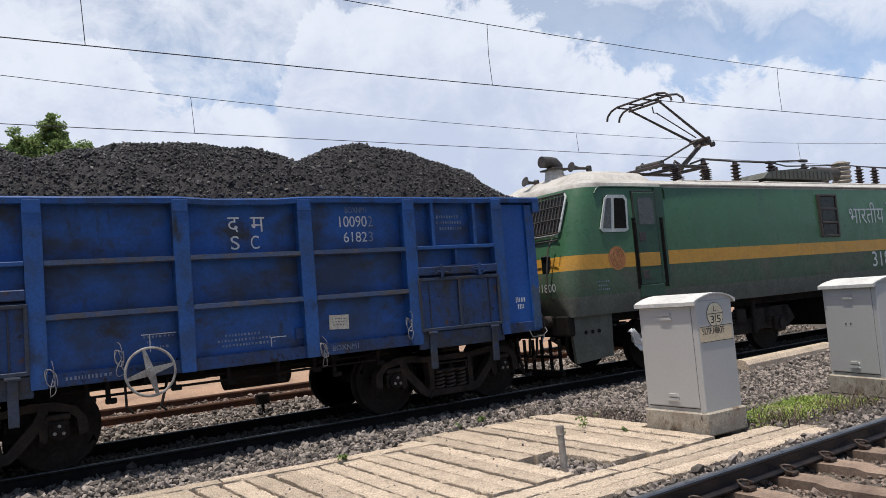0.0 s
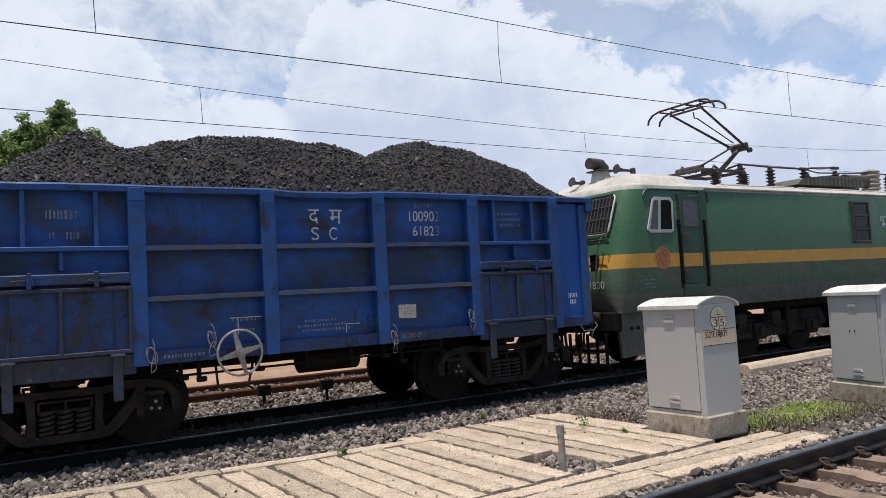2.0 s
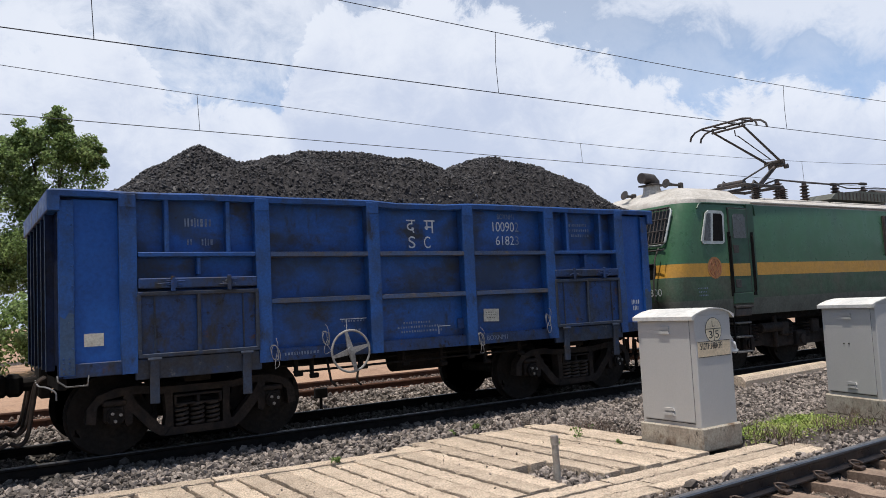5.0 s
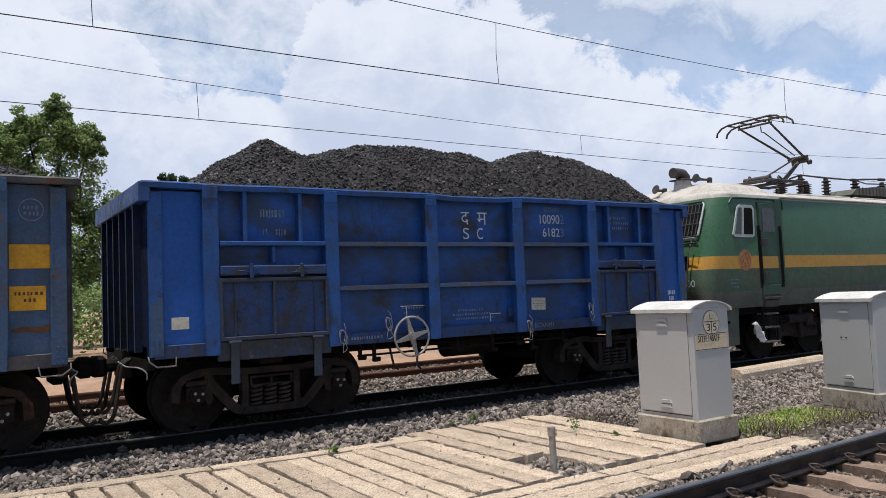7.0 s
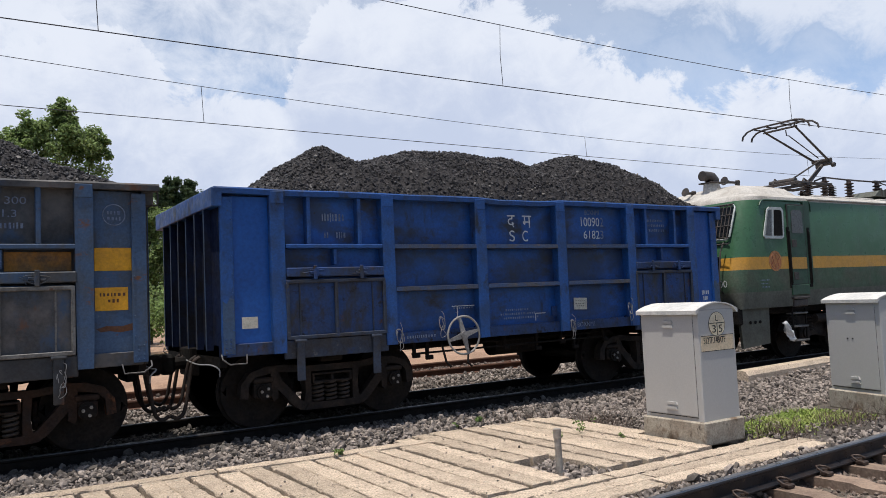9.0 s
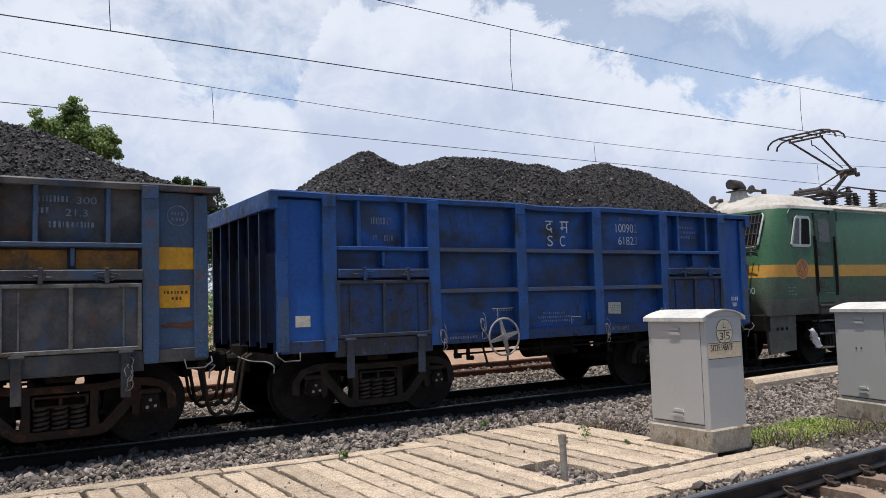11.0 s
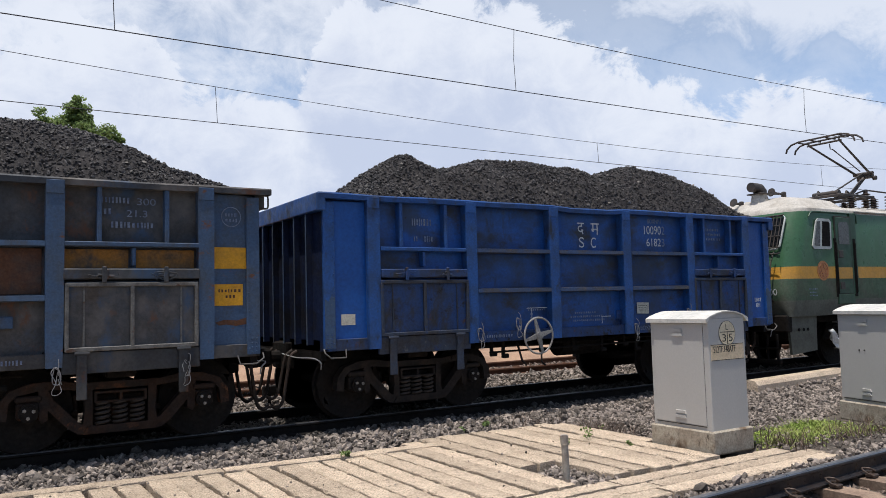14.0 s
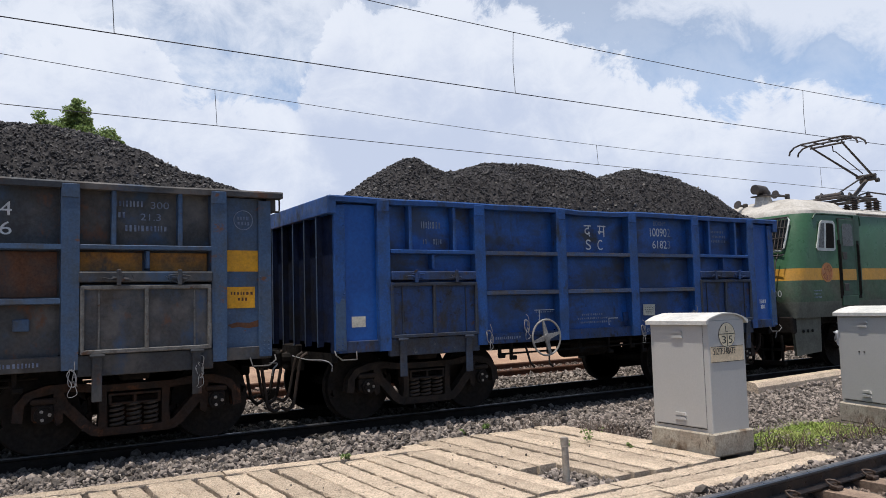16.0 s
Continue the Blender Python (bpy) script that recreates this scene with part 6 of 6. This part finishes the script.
def build_paving():
    pad = thing("paving", "pale crossing paved with old concrete sleepers, wide joints", "paving", kind="structure")
    rnd = random.Random(12)
    cross = [plank_mesh(2.72, 0.235, 0.13, 40 + k) for k in range(6)]
    # planks across, left part behind the kerb row
    x, k = -12.3, 0
    while x < -1.9:
        wob = rnd.uniform(-1.0, 1.0)
        part("plank", cross[k % 6], M_PLANK, pad, at=pose(x, -5.42, PAD_Z + rnd.uniform(-0.012, 0.008), rnd.uniform(-1.2, 1.2), 0, 90 + wob) @
             Matrix.Diagonal(((back_edge(x) - 0.25 + 5.42) / 2.72, rnd.uniform(0.96, 1.04), 1, 1)))
        x, k = x + rnd.uniform(0.262, 0.285), k + 1
    # right part, reaching further back
    while x < 0.42:
        if -1.78 < x < -1.12:
            me = plank_mesh(2.25, 0.235, 0.13, 80 + k)
            part("plank", me, M_PLANK, pad, at=pose(x, -4.42, PAD_Z + rnd.uniform(-0.012, 0.008), rnd.uniform(-1.2, 1.2), 0, 90 + rnd.uniform(-0.8, 0.8)))
        else:
            part("plank", cross[k % 6], M_PLANK, pad, at=pose(x, -5.44 + 0.16 * rnd.random(), PAD_Z + rnd.uniform(-0.012, 0.008), rnd.uniform(-1.2, 1.2), 0, 90 + rnd.uniform(-1, 1)) @
                 Matrix.Diagonal((1.16, 1, 1, 1)))
        x, k = x + rnd.uniform(0.262, 0.285), k + 1
    short = plank_mesh(1.85, 0.236, 0.13, 99)
    part("plank", short, M_PLANK, pad, at=pose(x, -4.22, PAD_Z, 0.6, 0, 91))
    # kerb rows along the track
    long = [plank_mesh(2.72, 0.222, 0.14, 60 + q) for q in range(4)]
    for row, (y, start, count) in enumerate(((-5.60, -12.4, 5), (-5.86, -12.15, 5), (-6.12, -12.3, 5))):
        for i in range(count):
            part("plank", long[(i + row) % 4], M_PLANK, pad, at=pose(start + 2.745 * i + 0.02 * row, y + rnd.uniform(-0.01, 0.01), PAD_Z + rnd.uniform(-0.008, 0.008), rnd.uniform(-1.5, 1.5), 0,
                                                                         rnd.uniform(-0.3, 0.5)))
    for i in range(4):
        x = -12.65 + 2.735 * i
        part("plank", long[i], M_PLANK, pad, at=pose(x, back_edge(x) - 0.115, PAD_Z + 0.01, 0, 0, math.degrees(math.atan(-0.0833))))


build_paving()


def build_pipe_post():
    p = thing("marker_pipe", "weathered grey pipe standing in a hole in the paving", "pipe", at=pose(-1.58, -5.03, -0.33))
    s = Shape()
    s.tube([(0, 0, 0), (-0.005, 0, 0.30), (-0.012, 0, 0.54)], 0.037, 16)
    s.tube([(-0.010, 0, 0.45), (-0.012, 0, 0.54), (-0.012, 0, 0.545), (-0.012, 0, 0.52)], [0.043, 0.043, 0.034, 0.032], 16)
    s.ring((-0.010, 0, 0.45), 0.039, 0.006, "z", 18, 6)
    part("tube", s, M_PIPE, p)


build_pipe_post()


def build_loose_slab():
    s = Shape()
    s.prism([(-0.17, 0.0), (0.17, 0.0), (0.15, 0.24), (0.05, 0.29), (-0.11, 0.27), (-0.17, 0.19)], 0, 3.5, "yz")
    ob = part("loose_sleeper", s, M_PLANK, None, at=pose(5.85, -1.78, -0.28, 0, 0, 5.0))
    tagged(ob, "pale concrete sleeper lying on the ballast beside the track", "concrete slab")


build_loose_slab()


def build_markers():
    for x, y in ((-0.85, 2.75), (-2.05, 2.95)):
        t = thing("point_marker", "small black iron marker on a short stake between the tracks", "track marker", "track markers", at=pose(x, y, -0.33))
        s = Shape()
        s.box((0, 0, 0.16), (0.05, 0.05, 0.34), 0.008)
        part("stake", s, M_UNDER, t)
        s = Shape()
        s.box((0, 0, 0.40), (0.26, 0.10, 0.19), 0.015)
        part("marker_box", s, M_UNDER, t)


build_markers()


def wire(name, label, pts, r, category="overhead wire"):
    s = Shape()
    s.tube(pts, r, 6)
    return tagged(part(name, s, M_CABLE, None), label, category)


def build_overhead():
    """Contact wires and catenaries over the train's track and the siding, with droppers."""
    def contact(x):
        return 5.602 + 0.0007 * (x + 5) ** 1.9 * (x > -5) * 0.75 if x > -5 else 5.602

    def upper(x):
        return 6.79 + 0.0013 * (x - 5.5) ** 2
    xs = [-40 + 2 * i for i in range(52)]
    wire("contact_wire", "copper contact wire above the train's track", [(x, 0, contact(x)) for x in xs], 0.0085)
    wire("catenary_wire", "sagging catenary wire above the train's track", [(x, 0, upper(x)) for x in xs], 0.0075)
    for x in (-14.3, -5.26, 1.82, 11.0, 18.5):
        wire("dropper", "thin dropper wire between catenary and contact wire", [(x, 0, contact(x)), (x - 0.03, 0, (contact(x) + upper(x)) / 2), (x, 0, upper(x))], 0.006, "dropper wire")

    def contact2(x):
        return 5.62 - 0.003 * x

    def upper2(x):
        return 6.16 + 0.0016 * (x - 10) ** 2
    wire("contact_wire", "copper contact wire above the rusty siding", [(x, 4.9, contact2(x)) for x in xs], 0.008)
    wire("catenary_wire", "sagging catenary wire above the rusty siding", [(x, 4.9, upper2(x)) for x in xs], 0.0065)
    for x in (-13, -2.5, 8.5, 19.5, 31):
        wire("dropper", "thin dropper wire between catenary and contact wire", [(x + 0.04, 4.9, contact2(x)), (x, 4.9, upper2(x))], 0.006, "dropper wire")


build_overhead()


# ---- vegetation ----
def leaf_cloud(name, centres, spread, count, size, material, seed, squash=0.8):
    """Small folded leaves scattered round clump centres."""
    rng = np.random.default_rng(seed)
    c = np.repeat(np.asarray(centres, float), count, 0)
    sp = np.repeat(np.asarray(spread, float), count)
    n = len(c)
    d = rng.normal(size=(n, 3))
    d /= np.linalg.norm(d, axis=1)[:, None]
    p = c + d * (sp * rng.random(n) ** 0.45)[:, None] * np.array([1, 1, squash])
    nrm = d * 0.6 + rng.normal(size=(n, 3)) * 0.6 + np.array([0, 0, 0.5])
    nrm /= np.linalg.norm(nrm, axis=1)[:, None]
    t = np.cross(nrm, rng.normal(size=(n, 3)))
    t /= np.linalg.norm(t, axis=1)[:, None]
    b = np.cross(nrm, t)
    s = size * rng.uniform(0.6, 1.3, n)[:, None]
    v = np.stack([p - t * s * 0.6, p + b * s * 0.36 - nrm * s * 0.10, p + t * s * 0.6, p - b * s * 0.36 - nrm * s * 0.10], 1).reshape(-1, 3)
    k = 4 * np.arange(n)[:, None]
    f = np.concatenate([k + np.array([[0, 1, 2]]), k + np.array([[0, 2, 3]])])
    return raw_mesh(name, v, f, material)


def build_tree(x, y, lobes, label, material, seed, leaf=0.125, per=130, clumps=50, trunk=0.28):
    """Tapered trunk, limbs to each lobe, and leaves in ragged clumps; lobes of (dx, dy, z, radius)."""
    rng = np.random.default_rng(seed)
    z0 = float(ground_height(x, y))
    t = thing("tree", label, "tree", "trees behind the tracks", at=pose(x, y, z0))
    s = Shape()
    top = max(l[2] for l in lobes)
    fork = top * 0.42
    s.tube([(0, 0, -0.2), (0.05, 0.02, fork * 0.5), (0.0, 0, fork), (0.1, 0, fork * 1.6)], [trunk, trunk * 0.8, trunk * 0.65, trunk * 0.3], 9)
    cs, sp = [], []
    for dx, dy, z, r in lobes:
        mid = (dx * 0.5 + rng.normal(0, 0.1), dy * 0.5, (fork * 0.9 + z) / 2)
        s.tube([(0, 0, fork * 0.8), mid, (dx, dy, z)], [trunk * 0.45, trunk * 0.25, trunk * 0.08], 6)
        for _ in range(clumps):
            d = rng.normal(size=3)
            d /= np.linalg.norm(d)
            q = np.array([dx, dy, z]) + d * r * rng.uniform(0.15, 1.10)
            cs.append(q)
            sp.append(r * rng.uniform(0.20, 0.46))
            if rng.random() < 0.5:
                s.tube([(dx, dy, z - r * 0.2), tuple(q)], [trunk * 0.07, trunk * 0.02], 4)
    part("trunk", s, M_BARK, t)
    part("crown", leaf_cloud("crown", cs, sp, per, leaf, material, seed), material, t)


build_tree(-2.65, 28, [(0.05, 0, 10.95, 0.75), (-1.2, 0.3, 10.05, 1.0), (0.2, -0.3, 9.6, 1.3), (1.4, 0, 9.6, 0.8), (-2.0, 0, 9.3, 0.95), (-1.4, 0, 7.6, 1.7), (0.6, 0.5, 7.2, 1.9), (1.7, 0, 6.0, 1.4), (-0.4, 0, 5.2, 2.0),
                      (1.5, 0.4, 3.8, 1.8), (-2.0, 0, 5.0, 1.6), (0.2, 0, 3.0, 1.9)], "leafy green broadleaf tree with an upright crown", M_LEAF, 21)
build_tree(-7.2, 29, [(0, 0, 7.6, 1.6), (1.4, 0, 7.9, 1.4), (-1.2, 0, 6.6, 1.6), (1.0, 0, 5.8, 1.7), (0, 0, 4.6, 2.0), (1.9, 0, 4.2, 1.6)], "lower green tree beside the tall one", M_LEAF, 22)
build_tree(1.6, 31, [(-0.4, 0, 7.2, 0.9), (0.4, 0, 6.4, 1.1), (-0.8, 0, 5.6, 1.3), (0.8, 0, 4.6, 1.3), (-0.3, 0, 3.6, 1.7), (0.6, 0, 2.6, 1.6)], "small green tree behind the tracks", M_LEAF, 23)
build_tree(6.2, 42, [(-0.6, 0, 10.2, 0.7), (0.5, 0, 10.0, 0.6), (-1.0, 0, 9.2, 1.0), (0.3, 0, 9.0, 0.9), (1.3, 0, 8.8, 1.0), (-1.6, 0, 7.4, 1.3), (0.3, 0, 7.2, 1.6), (1.6, 0, 6.2, 1.4), (0, 0, 5.0, 2.0)], "distant dark green tree top", M_LEAF_FAR, 24)


def build_bushes():
    rng = np.random.default_rng(30)
    n = 190
    c = np.stack([rng.uniform(-13, 9, n), rng.uniform(17.5, 22, n), rng.uniform(0.25, 2.4, n)], 1)
    me = leaf_cloud("hedge", c, rng.uniform(0.45, 0.85, n), 150, 0.15, M_LEAF, 31)
    tagged(new("hedge", me), "bright green overgrown bushes behind the siding", "bush", kind="stuff")


build_bushes()


def blades(name, label, spots, material, seed, height, width=0.006, lean=0.5, category="grass"):
    """Thin upright blades as folded strips at (x, y) spots."""
    rng = np.random.default_rng(seed)
    p = np.asarray(spots, float)
    n = len(p)
    z = ground_height(p[:, 0], p[:, 1])
    base = np.column_stack([p, z])
    a = rng.uniform(0, 2 * np.pi, n)
    side = np.stack([np.cos(a), np.sin(a), 0 * a], 1) * width
    l = rng.normal(size=(n, 3)) * lean
    l[:, 2] = 1
    h = (height[0] + (height[1] - height[0]) * rng.random(n) ** 1.5)[:, None]
    mid = base + l * h * 0.55
    tip = base + l * np.array([1.5, 1.5, 1]) * h
    v = np.stack([base - side, base + side, mid + side * 0.8, mid - side * 0.8, tip], 1).reshape(-1, 3)
    k = 5 * np.arange(n)[:, None]
    f = np.concatenate([k + np.array([[0, 1, 2]]), k + np.array([[0, 2, 3]]), k + np.array([[3, 2, 4]])])
    tagged(new(name, raw_mesh(name, v, f, material)), label, category, kind="stuff")


def build_grass():
    rng = np.random.default_rng(44)

    def patch(cx, cy, sx, sy, n):
        return np.stack([cx + rng.normal(0, sx, n), cy + rng.normal(0, sy, n)], 1)
    spots = np.concatenate([patch(1.8, -5.15, 0.25, 0.20, 420), patch(2.4, -5.1, 0.32, 0.18, 650), patch(3.1, -4.85, 0.26, 0.18, 1300), patch(3.3, -5.35, 0.30, 0.12, 240), patch(2.3, -4.75, 0.3, 0.15, 200)])
    ok = ~in_pad(spots[:, 0], spots[:, 1]) & ~in_cabinet(spots[:, 0], spots[:, 1]) & (spots[:, 1] > -6.1)
    spots = spots[ok]
    low = np.column_stack([spots, ground_height(spots[:, 0], spots[:, 1]) + 0.012])
    me = leaf_cloud("grass", low, np.full(len(low), 0.045), 5, 0.028, M_GRASS, 45, 0.45)
    tagged(new("grass", me), "patchy fresh green low grass between the cabinets", "grass", kind="stuff")
    blades("grass", "thin green grass blades between the cabinets", spots[::3], M_GRASS, 47, (0.03, 0.11), 0.006, 0.5)
    dry = np.concatenate([patch(0.85, -3.0, 0.22, 0.25, 420), patch(0.3, -2.1, 0.3, 0.08, 120), patch(1.6, -5.45, 0.25, 0.2, 240), patch(3.0, -5.6, 0.5, 0.15, 240)])
    blades("dry_weeds", "dry brown weed stems at the edge of the ballast", dry[~in_cabinet(dry[:, 0], dry[:, 1]) & ~in_pad(dry[:, 0], dry[:, 1])], M_DRY, 46, (0.08, 0.30), 0.004, 0.45, "weeds")
    for x, y, n, h in ((0.02, -3.62, 40, 0.17), (-0.45, -3.72, 24, 0.08), (-3.02, -2.66, 60, 0.07), (-0.9, -1.95, 90, 0.08), (-0.4, -1.85, 90, 0.09), (0.1, -4.3, 20, 0.05)):
        zz = -0.2 if bool(in_pad(np.array(x), np.array(y))) else float(ground_height(x, y)) + 0.02
        c = np.stack([x + rng.normal(0, h * 0.35, n // 6 + 2), y + rng.normal(0, h * 0.35, n // 6 + 2), zz + rng.uniform(0.01, h, n // 6 + 2)], 1)
        me = leaf_cloud("weed", c, np.full(len(c), h * 0.35), 7, 0.035, M_LEAF, 50 + n)
        tagged(new("weed", me), "small green weed growing in a joint", "weed", kind="stuff")
    # loose pebbles lying on the paving
    n = 90
    px, py = rng.uniform(-6.5, 0.4, n), rng.uniform(-6.1, -2.5, n)
    sz = rng.uniform(0.012, 0.04, n)
    me = stones("pebble", np.stack([px, py, -0.197 + sz * 0.25], 1), sz, M_STONE, 77, 0.6)
    tagged(new("pebbles", me), "loose grey pebbles scattered over the paving", "pebbles", kind="stuff")
    # a scrap of dark cloth lying on the stones
    s = Shape()
    for k in range(5):
        s.tube([(0.28 * (k / 4) - 0.1, -0.2 + 0.1 * k, 0.03), (0.05 + 0.06 * k, -0.05 + 0.05 * k, 0.07), (0.2, 0.2 - 0.05 * k, 0.03)], [0.05, 0.07, 0.03], 7)
    tagged(part("cloth_scrap", s, M_HOSE, None, at=pose(5.9, -3.5, -0.32)), "crumpled dark cloth lying on the stones", "rag")


build_grass()


def motions():
    """The train rolls along its track; its wheels turn with it."""
    times = [0.5 * i for i in range(len(RUN))]
    for ob, dx in ((wagon, 0), (coal, 0), (loco, 0), (bag, 0), (wagon_two, -WAGON_PITCH), (coal_two, -WAGON_PITCH)):
        walk(ob, [(t, pose(x + dx, 0, 0)) for t, x in zip(times, RUN)])
    for ws in WHEELSETS:
        x, z = ws.location.x, ws.location.z
        walk(ws, [(t, pose(x, 0, z, 0, math.degrees(d / 0.5), 0)) for t, d in zip(times, RUN)])


motions()
